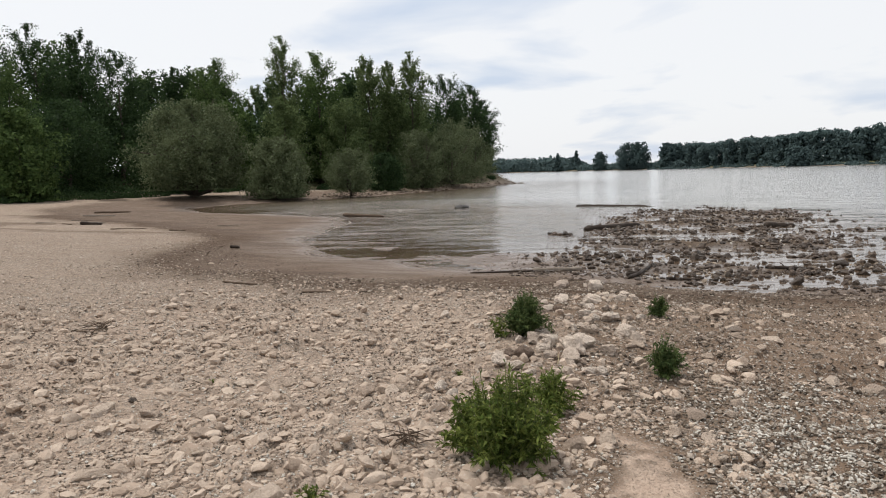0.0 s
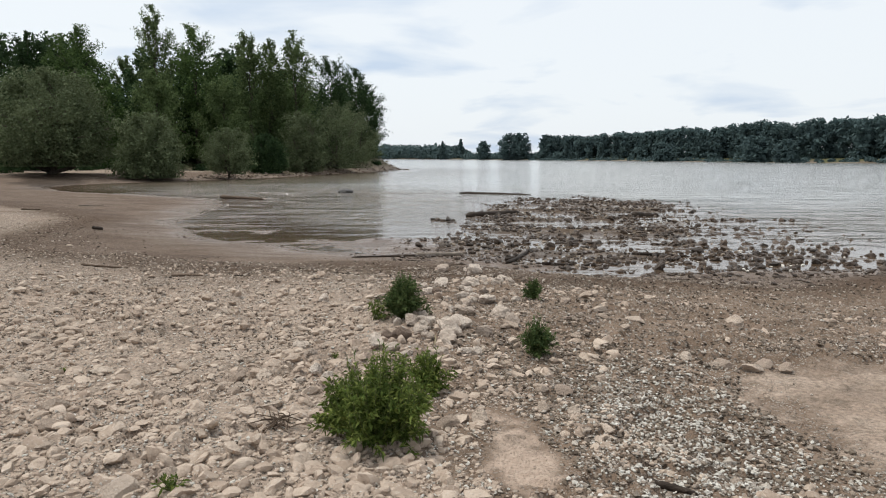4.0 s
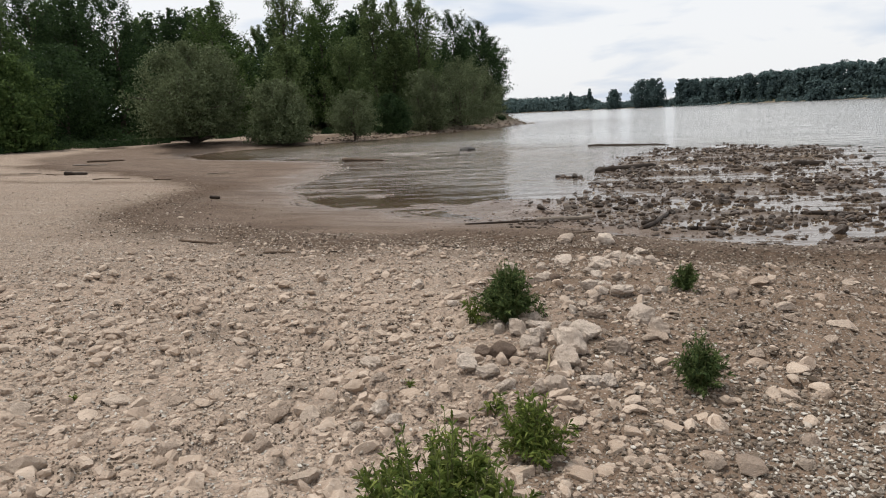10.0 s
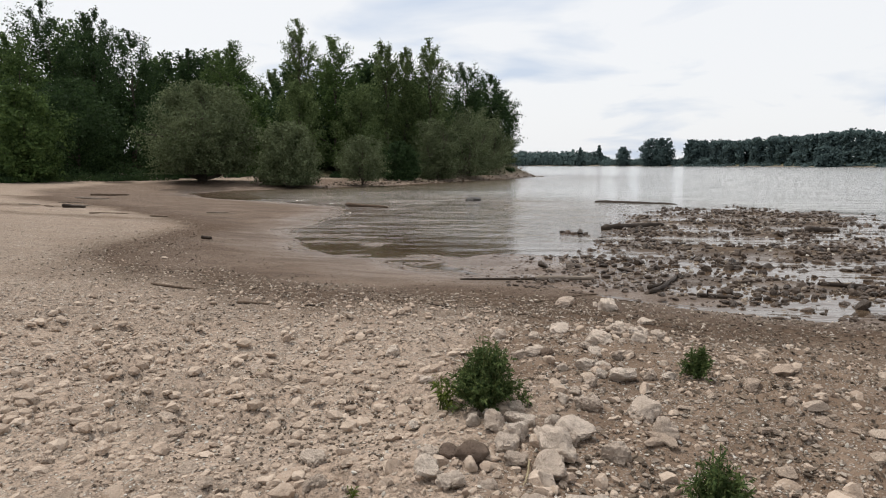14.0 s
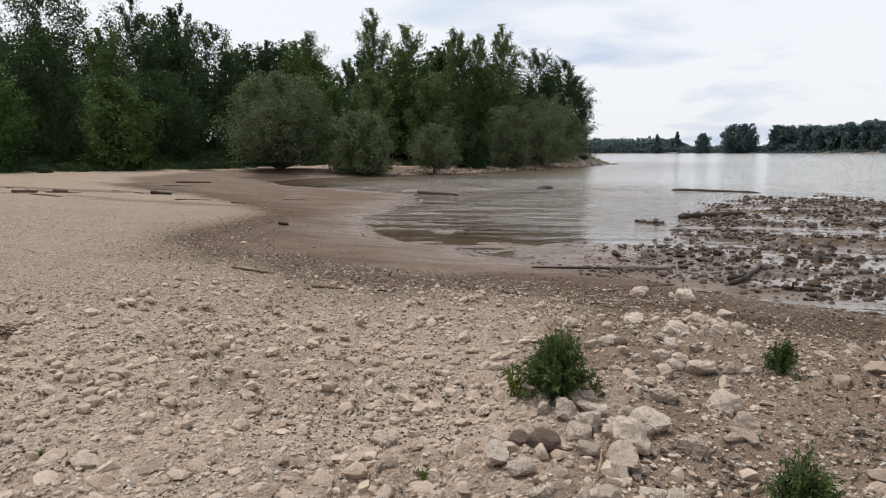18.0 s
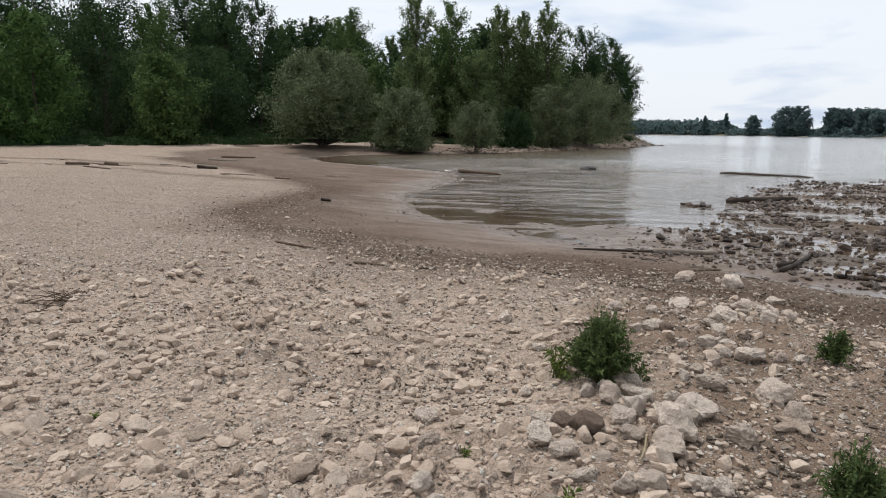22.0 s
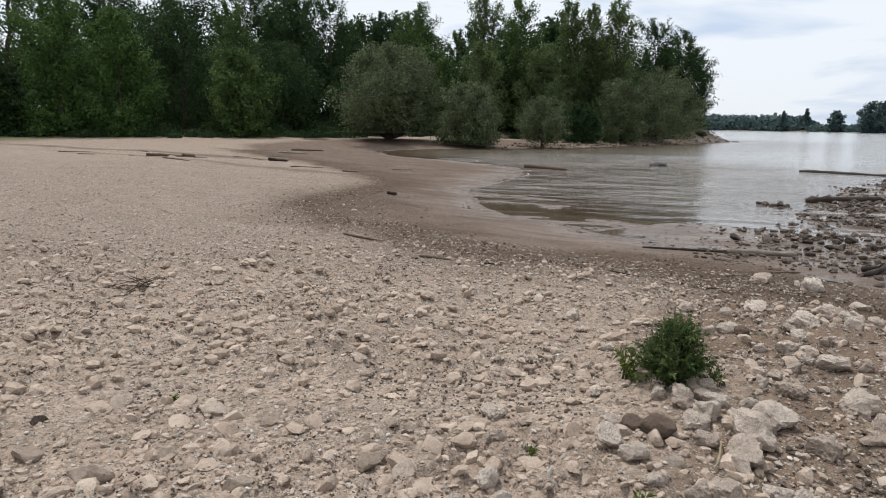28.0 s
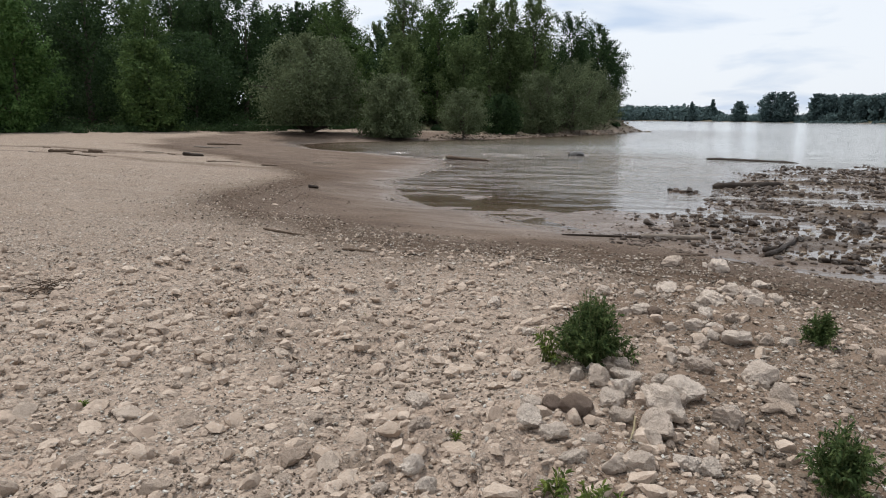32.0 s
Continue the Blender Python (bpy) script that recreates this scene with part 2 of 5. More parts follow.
def stone_material(name, dark, mid, light, wet=False, island=False, speck=(0.64, 0.60, 0.54), stain=0.4):
    m = Mat(name, 0.5 if wet else 0.92, 0.28 if wet else 0.25)
    pick = m.island() if island else m.random()
    base = m.ramp(pick, (0.0, dark), (0.35, mid), (0.7, light), (1.0, mid))
    k = 1.0 if island else 0.3
    blot, grit = m.noise(5.5 * k, 5, 0.6), m.noise(46 * k, 5, 0.7)
    color = m.mix(m.ramp(blot, (0.34, 0.6), (0.66, 0.0)), base, m.mix(0.55, base, dark))
    color = m.mix(m.math("MULTIPLY", m.ramp(m.noise(9.0 * k, 7, 0.75), (0.38, 1.0), (0.52, 0.0)), stain), color, m.mix(0.5, color, (0.13, 0.10, 0.078)))
    color = m.mix(m.ramp(grit, (0.56, 0.0), (0.74, 0.55)), color, speck)
    color = m.mix(m.ramp(grit, (0.26, 0.6), (0.42, 0.0)), color, m.mix(0.6, color, (0.07, 0.055, 0.045)))
    return m.done(color, None, m.bump(grit, 0.8, 0.008, m.bump(m.noise(17 * k, 6, 0.7), 0.9, 0.025)))


def leaf_material(name, dark, mid, light):
    m = Mat(name, 0.7, 0.08)
    pick = m.island()
    tone = m.noise(0.35, 3)
    color = m.ramp(pick, (0.05, dark), (0.5, mid), (0.95, light))
    color = m.mix(m.ramp(tone, (0.35, 0.55), (0.65, 0.0)), color, dark)
    m.done(color)
    glow = m.n.new("ShaderNodeBsdfTranslucent")
    m.put(m.mix(0.5, color, light), glow.inputs["Color"])
    both_sides = m.n.new("ShaderNodeMixShader")
    both_sides.inputs[0].default_value = 0.28
    m.l.new(m.bsdf.outputs[0], both_sides.inputs[1])
    m.l.new(glow.outputs[0], both_sides.inputs[2])
    m.l.new(both_sides.outputs[0], m.n["Material Output"].inputs["Surface"])
    return m.m


def wood_material(name, dark, light, roughness=0.9, stretch=(1.0, 9.0, 9.0)):
    m = Mat(name, roughness, 0.12)
    streak = m.noise(3.0, 6, 0.65, stretch=stretch, distort=0.3)
    blot = m.noise(4.0, 4)
    color = m.ramp(streak, (0.3, dark), (0.7, light))
    color = m.mix(m.ramp(blot, (0.4, 0.5), (0.65, 0.0)), color, dark)
    return m.done(color, None, m.bump(streak, 0.8, 0.015))


SAND = ground_material()
RIVER = water_material()
STONE = stone_material("dry_limestone", (0.37, 0.285, 0.22), (0.465, 0.365, 0.285), (0.56, 0.455, 0.365))
PALE_STONE = stone_material("pale_limestone", (0.42, 0.335, 0.268), (0.57, 0.47, 0.385), (0.68, 0.58, 0.49), stain=0.4)
COBBLE = stone_material("dry_cobbles", (0.34, 0.26, 0.198), (0.45, 0.352, 0.273), (0.56, 0.452, 0.36), island=True)
GRIT = stone_material("mixed_gravel", (0.12, 0.096, 0.076), (0.34, 0.275, 0.22), (0.56, 0.49, 0.415), island=True)
SHELL = stone_material("bleached_shell", (0.25, 0.215, 0.175), (0.57, 0.53, 0.465), (0.7, 0.66, 0.595), island=True, speck=(0.8, 0.78, 0.74))
BROWN_STONE = stone_material("rusty_stone", (0.11, 0.076, 0.055), (0.15, 0.106, 0.078), (0.185, 0.135, 0.104), speck=(0.26, 0.21, 0.17))
WET_STONE = stone_material("wet_stone", (0.0255, 0.01799, 0.01228), (0.04675, 0.03206, 0.02167), (0.0935, 0.06491, 0.04479), wet=True, speck=(0.20, 0.17, 0.14))
WET_RUBBLE = stone_material("wet_rubble", (0.0309, 0.0218, 0.0153), (0.0566, 0.0389, 0.027), (0.1132, 0.0787, 0.0558), wet=True, island=True, speck=(0.20, 0.17, 0.14))
DARK_STUMP = stone_material("black_wet_stone", (0.012, 0.011, 0.010), (0.022, 0.020, 0.018), (0.035, 0.032, 0.028), wet=True, speck=(0.06, 0.055, 0.05))
DARK_GRIT = stone_material("damp_gravel", (0.06, 0.045, 0.032), (0.15, 0.115, 0.085), (0.34, 0.275, 0.21), island=True)
CRUMB = stone_material("grit_crumbs", (0.055, 0.041, 0.029), (0.115, 0.087, 0.063), (0.2, 0.153, 0.112), island=True, speck=(0.3, 0.26, 0.22))
LITTER = stone_material("dark_flotsam", (0.035, 0.026, 0.02), (0.065, 0.046, 0.034), (0.14, 0.105, 0.08), island=True, speck=(0.2, 0.16, 0.12))
SALLOW = leaf_material("shrub_leaves", (0.034, 0.056, 0.013), (0.105, 0.155, 0.033), (0.28, 0.32, 0.085))
SALLOW_DARK = leaf_material("dark_shrub_leaves", (0.027, 0.047, 0.018), (0.066, 0.102, 0.034), (0.165, 0.21, 0.075))
POPLAR_LEAF = leaf_material("poplar_leaves", (0.0336, 0.0571, 0.0194), (0.0671, 0.1117, 0.0353), (0.1316, 0.1903, 0.06))
WILLOW_LEAF = leaf_material("willow_leaves", (0.0614, 0.0782, 0.0377), (0.1115, 0.1395, 0.0707), (0.1944, 0.2249, 0.1238))
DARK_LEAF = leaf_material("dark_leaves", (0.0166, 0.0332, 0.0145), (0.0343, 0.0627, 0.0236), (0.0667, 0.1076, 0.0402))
BRIGHT_LEAF = leaf_material("bright_leaves", (0.0355, 0.0732, 0.0196), (0.0726, 0.1328, 0.0354), (0.1318, 0.205, 0.067))
SPIT_LEAF = leaf_material("spit_leaves", (0.0483, 0.0725, 0.0294), (0.0965, 0.1369, 0.0533), (0.1805, 0.2303, 0.0942))
# far-bank leaves: distance haze is painted in as a pale, flat blue-grey
HAZY_FAR_LEAF = leaf_material("hazy_far_leaves", (0.0637, 0.0942, 0.0957), (0.0764, 0.1118, 0.1096), (0.0913, 0.1315, 0.1237))
FOAM = stone_material("wave_foam", (0.26, 0.225, 0.19), (0.34, 0.30, 0.26), (0.42, 0.375, 0.33), speck=(0.6, 0.57, 0.53))
BRICK_RED = stone_material("brick_red", (0.22, 0.075, 0.05), (0.28, 0.10, 0.07), (0.32, 0.13, 0.09), speck=(0.4, 0.25, 0.2))
BARK = wood_material("bark", (0.045, 0.036, 0.028), (0.13, 0.11, 0.09), stretch=(6.0, 6.0, 1.0))
DRY_WOOD = wood_material("bleached_driftwood", (0.15, 0.12, 0.095), (0.38, 0.33, 0.275))
WET_WOOD = wood_material("soaked_driftwood", (0.022, 0.016, 0.012), (0.065, 0.048, 0.036), 0.6)
BROWN_WOOD = wood_material("brown_driftwood", (0.06, 0.042, 0.03), (0.17, 0.125, 0.09))
GREEN_STEM = wood_material("green_stems", (0.07, 0.085, 0.03), (0.16, 0.17, 0.07))
DRY_STALK = wood_material("dry_stalks", (0.20, 0.165, 0.10), (0.40, 0.34, 0.22))


# ---- ground form ----
def hashed(ix, iy, seed):
    v = np.sin(ix * 127.1 + iy * 311.7 + seed * 74.7) * 43758.5453
    return v - np.floor(v)


def rough(x, y, size, seed=0):
    """Smooth value noise, 0 to 1, with lumps of about that size in metres."""
    u, v = np.asarray(x, float) / size, np.asarray(y, float) / size
    iu, iv = np.floor(u), np.floor(v)
    fu, fv = u - iu, v - iv
    fu, fv = fu * fu * (3 - 2 * fu), fv * fv * (3 - 2 * fv)
    a, b = hashed(iu, iv, seed), hashed(iu + 1, iv, seed)
    c, d = hashed(iu, iv + 1, seed), hashed(iu + 1, iv + 1, seed)
    return (a * (1 - fu) + b * fu) * (1 - fv) + (c * (1 - fu) + d * fu) * fv


def soft(v, lo, hi):
    t = np.clip((np.asarray(v, float) - lo) / (hi - lo), 0, 1)
    return t * t * (3 - 2 * t)


def inside_distance(x, y, ring):
    """Metres to the edge of a polygon, positive inside it."""
    x, y = np.asarray(x, float), np.asarray(y, float)
    best, odd = np.full(x.shape, 1e18), np.zeros(x.shape, bool)
    for (ax, ay), (bx, by) in zip(ring, ring[1:] + ring[:1]):
        ex, ey = bx - ax, by - ay
        t = np.clip(((x - ax) * ex + (y - ay) * ey) / (ex * ex + ey * ey), 0, 1)
        best = np.minimum(best, (x - ax - t * ex) ** 2 + (y - ay - t * ey) ** 2)
        cross = (ay > y) != (by > y)
        odd ^= cross & (x < ex * (y - ay) / (ey if ey else 1e-9) + ax)
    return np.sqrt(best) * np.where(odd, 1, -1)


# the near shore with its bay, and the spit behind the bay
NEAR_LAND = [(900, -120), (90, -8), (40, 4), (22, 9), (14, 11.5), (8.8, 11.6), (6.8, 11.4), (5, 12), (3.4, 13.0), (1.9, 14.4), (0.5, 14.7), (-0.9, 15.6), (-1.8, 16.6), (-2.7, 17.0),
             (-3.7, 18.4), (-4.6, 20.6), (-5.5, 22.4), (-5.4, 25), (-5.3, 28), (-5.2, 30.6), (-5.8, 33.6), (-8.2, 36.9), (-11, 39.4), (-14.6, 42.5), (-18.5, 46.5), (-20.5, 51), (-19.5, 57), (-16, 61),
             (-9.5, 68), (-2.8, 83), (5, 101), (11, 118),
             (6, 128), (-20, 140), (-120, 190), (-900, 420), (-3500, 900), (-3500, -3500), (900, -3500)]
FAR_LAND = [(-3500, 1300), (-300, 1060), (30, 900), (90, 850), (140, 760), (158, 650), (186, 560), (200, 440), (213, 310), (255, 200), (420, 60), (1100, -60),
            (3500, -600), (3500, 3500), (-3500, 3500)]


def shore(x, y):
    """Metres inland from the waterline, with an uneven edge."""
    return inside_distance(x, y, NEAR_LAND) + (rough(x, y, 2.3, 3) - 0.5) * 0.7 + (rough(x, y, 0.7, 4) - 0.5) * 0.2


# the stony bar runs out from the near shore; mud flats lie between it and the bay
BAR = [(2.7, 14.4), (2.5, 19), (3.9, 25), (6.6, 31), (9.0, 36), (11.5, 34), (13.5, 36.5), (15.5, 33), (17.5, 28), (17.8, 24), (16, 18), (13, 13.5), (10, 11), (7.4, 10.2), (4.6, 11.2), (3.0, 12.4)]
FLATS = [(-0.9, 15.8), (-0.3, 17.2), (0.6, 18.8), (2.6, 17.6), (4.6, 16.4), (5.2, 13.6), (3.2, 12.6), (1.2, 14.0)]


def bar(x, y):
    """How much of the stony bar in the shallows lies here."""
    return soft(inside_distance(x, y, BAR) + (rough(x, y, 2.5, 41) - 0.5) * 2.2 + (rough(x, y, 6, 58) - 0.5) * 0.6, -0.8, 1.8)


def shallows(x, y):
    """The drowned side of the bar, towards the river."""
    x, y = np.asarray(x, float), np.asarray(y, float)
    return soft(x - 7.6 - 0.5 * (y - 14) + (rough(x, y, 3.0, 42) - 0.5) * 3.0, -1.0, 2.5)


def puddle(x, y):
    """A pool left between the beach and the bar."""
    x, y = np.asarray(x, float), np.asarray(y, float)
    mid = np.interp(x, [1.6, 2.4, 3.2, 4.4, 5.6, 7.2, 9], [13.3, 12.4, 11.85, 11.5, 11.6, 12.2, 12.4])
    half = np.interp(x, [1.6, 2.0, 3.2, 4.4, 7, 9], [0.03, 0.28, 0.55, 0.72, 0.65, 0.25])
    strip = 1 - soft(np.abs(y - mid + (rough(x, y, 0.8, 43) - 0.5) * 0.5) / half, 0.5, 1.3)
    return strip * (x > 1.6) * (x < 9)


def height(x, y):
    x, y = np.asarray(x, float), np.asarray(y, float)
    d = shore(x, y)
    # the wide beach at the head of the bay lies flatter, then climbs to the trees
    level = d * (1 - 0.5 * soft(y, 17, 29) * (1 - soft(y + 0.45 * x, 22, 42)) * (d > 0))
    z = WATER + np.interp(level, [-60, -12, -4, 0, 1, 2.4, 5.5, 7.7, 10, 14, 20, 30, 45, 80], [-3, -1.0, -0.12, 0, 0.06, 0.19, 0.38, 0.50, 0.60, 0.64, 0.78, 1.2, 1.5, 1.9])
    ribs = rough(x * 0.45 + 0.2 * y, y, 0.8, 61) * 0.55 + rough(x * 0.4, y, 0.3, 63) * 0.45
    z = np.where((d < 0) & (d > -6) & (y < 26), np.maximum(z, WATER - 0.12 * soft(-d, 1.5, 6) + 0.05 * (ribs - 0.57)), z)
    z = z + 0.19 * np.exp(-(((x - 1.9) / 2.0) ** 2) - ((y - 6.6) / 1.9) ** 2)
    z = z + 0.10 * np.exp(-(((x - 0.6) / 0.8) ** 2) - ((y - 5.7) / 0.9) ** 2) + 0.07 * np.exp(-(((x - 1.7) / 0.7) ** 2) - ((y - 7.6) / 0.8) ** 2)
    z = z + 1.7 * soft(d, 0.5, 4.5) * soft(y, 84, 100)
    up = soft(d, 0.5, 5)
    z = z + up * ((rough(x, y, 0.9, 5) - 0.5) * 0.045 + (rough(x, y, 0.28, 6) - 0.5) * 0.028 + (rough(x, y, 5, 7) - 0.5) * 0.10)
    clods = soft(rough(x, y, 0.17, 51) * 0.6 + rough(x, y, 0.075, 52) * 0.4, 0.46, 0.60) * soft(rough(x, y, 0.8, 53), 0.25, 0.6)
    z = z + up * clods * 0.046 * (1 - soft(np.hypot(x, y), 9, 14))
    strip = puddle(x, y)
    flats = soft(inside_distance(x, y, FLATS) + (rough(x, y, 1.2, 31) - 0.5) * 0.8, -0.3, 0.6)
    mud = WATER + 0.018 - 0.2 * (1 - flats) + (rough(x * 0.5, y, 0.9, 30) - 0.5) * 0.03 + (rough(x, y, 0.35, 32) - 0.5) * 0.016
    z = np.maximum(z, mud)
    z = z + np.minimum(0, WATER - 0.03 + (rough(x, y, 0.4, 45) - 0.5) * 0.05 - z) * strip
    lumps = (rough(x, y, 1.5, 8) - 0.5) * 0.10 + (rough(x, y, 0.45, 9) - 0.5) * 0.075 + (rough(x, y, 4.0, 37) - 0.5) * 0.06 - 0.08 * soft(rough(x * 0.3, y, 1.1, 66) * 0.7 + rough(x * 0.5, y, 0.4, 67) * 0.3, 0.52, 0.7)
    z = np.maximum(z, WATER + 0.018 - 0.24 * (1 - bar(x, y)) - 0.085 * shallows(x, y) - 0.03 * strip + lumps)
    z = np.maximum(z, WATER - 0.25 + 0.32 * np.exp(-(((x - 14.6) / 1.9) ** 2) - ((y - 14.3) / 0.9) ** 2))
    far = inside_distance(x, y, FAR_LAND)
    return np.maximum(z, WATER + np.interp(far, [-60, -5, 0, 5, 12, 60], [-3.0, -0.4, 0, 0.9, 1.8, 3.0]))


def at(x, y):
    return float(height(np.array([x]), np.array([y]))[0])


def mesh(name, verts, faces, smooth=False, crisp=0):
    """A mesh from arrays: vertices (n, 3) and faces (m, 3) or (m, 4)."""
    me = bpy.data.meshes.new(name)
    verts, faces = np.asarray(verts, np.float32), np.asarray(faces, np.int32)
    m, k = faces.shape
    me.vertices.add(len(verts))
    me.vertices.foreach_set("co", verts.ravel())
    me.loops.add(m * k)
    me.loops.foreach_set("vertex_index", faces.ravel())
    me.polygons.add(m)
    me.polygons.foreach_set("loop_start", np.arange(0, m * k, k, dtype=np.int32))
    me.polygons.foreach_set("use_smooth", np.full(m, smooth))
    me.update(calc_edges=True)
    if crisp:
        me.set_sharp_from_angle(angle=radians(crisp))
    return me


def thing(name, me, material, label="", category="", group="", kind="", where=None):
    if not me.materials:
        me.materials.append(material)
    ob = tagged(new(name, me), label, category, group, kind)
    if where is not None:
        ob.matrix_world = where
    return ob


def part(name, me, material, parent, label=""):
    ob = thing(name, me, material, label)
    ob.parent = parent
    return ob


def strand_edge(x, y):
    """Metres inland at which the last high water left its dark line."""
    return 4.3 - 0.5 * soft(x, -2, 1) - 1.2 * soft(x, 2, 5) - 1.5 * soft(y, 14, 22) + 7.0 * soft(y, 22, 32) * (1 - soft(y, 75, 90))


def build_ground():
    front = np.radians(np.arange(-76, 66.1, 0.4))
    back = np.radians(np.arange(74, 277, 4.0))
    ang = np.concatenate([front, back])
    steps = np.concatenate([[0.0], np.full(100, 0.0183), np.full(190, 0.0095), np.full(190, 0.0092), np.full(100, 0.044)])
    rad = np.append(0.0, 0.22 * np.exp(np.cumsum(steps)))
    a, r = np.meshgrid(ang, rad)
    x, y = 0.3 + r * np.sin(a), 1.0 + r * np.cos(a)
    x, y = x.ravel(), y.ravel()
    z = height(x, y)
    n, k = len(ang), len(rad)
    i = np.arange(k - 1)[:, None] * n + np.arange(n)[None]
    j = np.arange(k - 1)[:, None] * n + (np.arange(n)[None] + 1) % n
    quads = np.stack([i, i + n, j + n, j], -1).reshape(-1, 4)
    me = mesh("ground", np.stack([x, y, z], 1), quads, True)
    d = shore(x, y)
    wobble = (rough(x, y, 1.7, 11) - 0.5) * 1.6 + (rough(x, y, 0.5, 12) - 0.5) * 0.7
    edge = strand_edge(x, y)
    far = inside_distance(x, y, FAR_LAND)
    wet = (1 - soft(d + wobble * 0.6, edge - 1.3, edge + 0.5)) * (far < -2)
    strand = np.exp(-(((d + wobble * 0.7 - edge + 0.2) / 1.1) ** 2)) * (0.45 + 0.55 * soft(y, 4, 9)) * (y < 40)
    strand = np.maximum(strand, 0.35 * bar(x, y) * (d < 1))
    old = np.exp(-(((y - 30.8 + 0.12 * (x + 20) + wobble * 0.5) / 0.7) ** 2)) * soft(-x, 11, 15) * (1 - soft(-x, 40, 60))
    old = np.maximum(old, 0.8 * np.exp(-(((y - 24.6 + 0.2 * (x + 12) + wobble * 0.6) / 0.5) ** 2)) * soft(-x, 8, 10) * (1 - soft(-x, 22, 34)))
    strand = np.maximum(strand, 0.85 * old)
    # dark leaf mould with the willows' shade painted in, on the slope below them
    mould_shade = np.zeros(len(x))
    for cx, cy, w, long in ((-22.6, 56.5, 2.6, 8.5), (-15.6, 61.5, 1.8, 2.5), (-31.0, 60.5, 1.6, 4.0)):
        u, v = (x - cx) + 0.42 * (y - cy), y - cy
        mould_shade = np.maximum(mould_shade, 0.95 * soft(np.exp(-((u / w) ** 2) - (v / long) ** 2) + (rough(x, y, 1.4, 55) - 0.5) * 0.6, 0.3, 0.6) * (d > -0.2))
    film = np.maximum(1 - soft(z + wobble * 0.02, WATER + 0.005, WATER + 0.07), 0.38 * (1 - soft(d + wobble * 0.6, 0.6, 2.6)) * (d > -0.3)) * (far < 0)
    dist = np.hypot(x, y - 1)
    gravel = soft(d, 2.2, 4.5) * (0.6 + 0.4 * rough(x, y, 1.5, 13)) * (1 - 0.6 * soft(dist, 35, 60))
    pale = soft(np.exp(-(((x - 0.90) / 0.16) ** 2) - ((y - 3.2) / 0.45) ** 2) + np.exp(-(((x - 3.5) / 0.95) ** 2) - ((y - 3.4) / 1.2) ** 2) + (rough(x, y, 0.22, 15) - 0.5) * 0.6 * (y < 5.5) + (rough(x, y, 0.07, 16) - 0.5) * 0.4 * (y < 5.5), 0.3, 0.75)
    gravel = gravel * (1 - 0.85 * pale)
    grass = np.maximum(soft(d, 22, 30) * (y > 20), soft(far, -0.5, 1.5))
    spit = soft(d, 1.2, 3.2) * soft(y, 74, 90)
    grass = np.maximum(grass, spit)
    earth = soft(x + (rough(x, y, 1.2, 14) - 0.5) * 1.6 - 0.12 * (y - 5), -0.1, 0.8) * soft(y, 1, 2.5) * (1 - soft(d, 14, 22)) * (1 - pale)
    clean = soft(np.exp(-(((x - 0.90 - 0.12 * (y - 3.2)) / 0.16) ** 2) - ((y - 3.2) / 0.5) ** 2) + (rough(x, y, 0.22, 15) - 0.5) * 0.8 + (rough(x, y, 0.07, 16) - 0.5) * 0.5, 0.35, 0.8)
    stony = 0.9 * soft(dist + wobble, 6.5, 9.5) * (1 - 0.3 * soft(dist, 18, 34)) * (x < 2.5) * (d > 0)
    for name, v in (("clean", clean), ("mould_shade", mould_shade), ("stony", stony), ("silt", bar(x, y) * soft(WATER + 0.3 - z, 0, 0.2)), ("earth", earth), ("wet", wet), ("strand", strand), ("film", film), ("gravel", gravel), ("grass", grass)):
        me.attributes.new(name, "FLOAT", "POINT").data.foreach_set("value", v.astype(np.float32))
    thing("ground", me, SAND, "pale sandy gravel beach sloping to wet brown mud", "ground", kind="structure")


build_ground()


def build_water():
    ang = np.radians(np.concatenate([np.arange(-70, 75.1, 0.7), np.arange(80, 287, 6.0)]))
    rad = np.concatenate([[0.0], 7.0 * np.exp(np.arange(0, 150) * 0.0125), 46 * np.exp(np.arange(1, 62) * 0.07)])
    a, r = np.meshgrid(ang, rad)
    x, y = (0.3 + r * np.sin(a)).ravel(), (1.0 + r * np.cos(a)).ravel()
    n, k = len(ang), len(rad)
    i = np.arange(k - 1)[:, None] * n + np.arange(n)[None]
    j = np.arange(k - 1)[:, None] * n + (np.arange(n)[None] + 1) % n
    me = mesh("water", np.stack([x, y, np.full(len(x), WATER)], 1), np.stack([i, i + n, j + n, j], -1).reshape(-1, 4), True)
    depth = np.clip(WATER - height(x, y), 0, 3)
    bay = soft(-inside_distance(x, y, NEAR_LAND), 8, 26)
    ridge = np.interp(x, [-11, -6, -2, 4], [39.6, 37.4, 38.5, 39.5])
    chop = 0.4 * soft(y, 17, 24) * (1 - soft(y, 50, 58)) * soft(x, -14, -8) * (1 - soft(x, 4, 9)) * (0.3 + 0.7 * rough(x, y, 2.0, 69))
    chop = chop + (0.7 * np.exp(-(((y - ridge) / 2.2) ** 2)) + 0.8 * np.exp(-(((y - ridge + 2) / 8.0) ** 2))) * soft(x, -14, -10) * (1 - soft(x, 2, 9)) * (0.3 + 0.7 * rough(x, y, 1.5, 62))
    for name, v in (("depth", np.clip(depth / 0.2, 0, 1)), ("bay", bay), ("chop", chop)):
        me.attributes.new(name, "FLOAT", "POINT").data.foreach_set("value", v.astype(np.float32))
    thing("water", me, RIVER, "calm silty grey-brown river water with fine ripples", "water", kind="structure")


build_water()


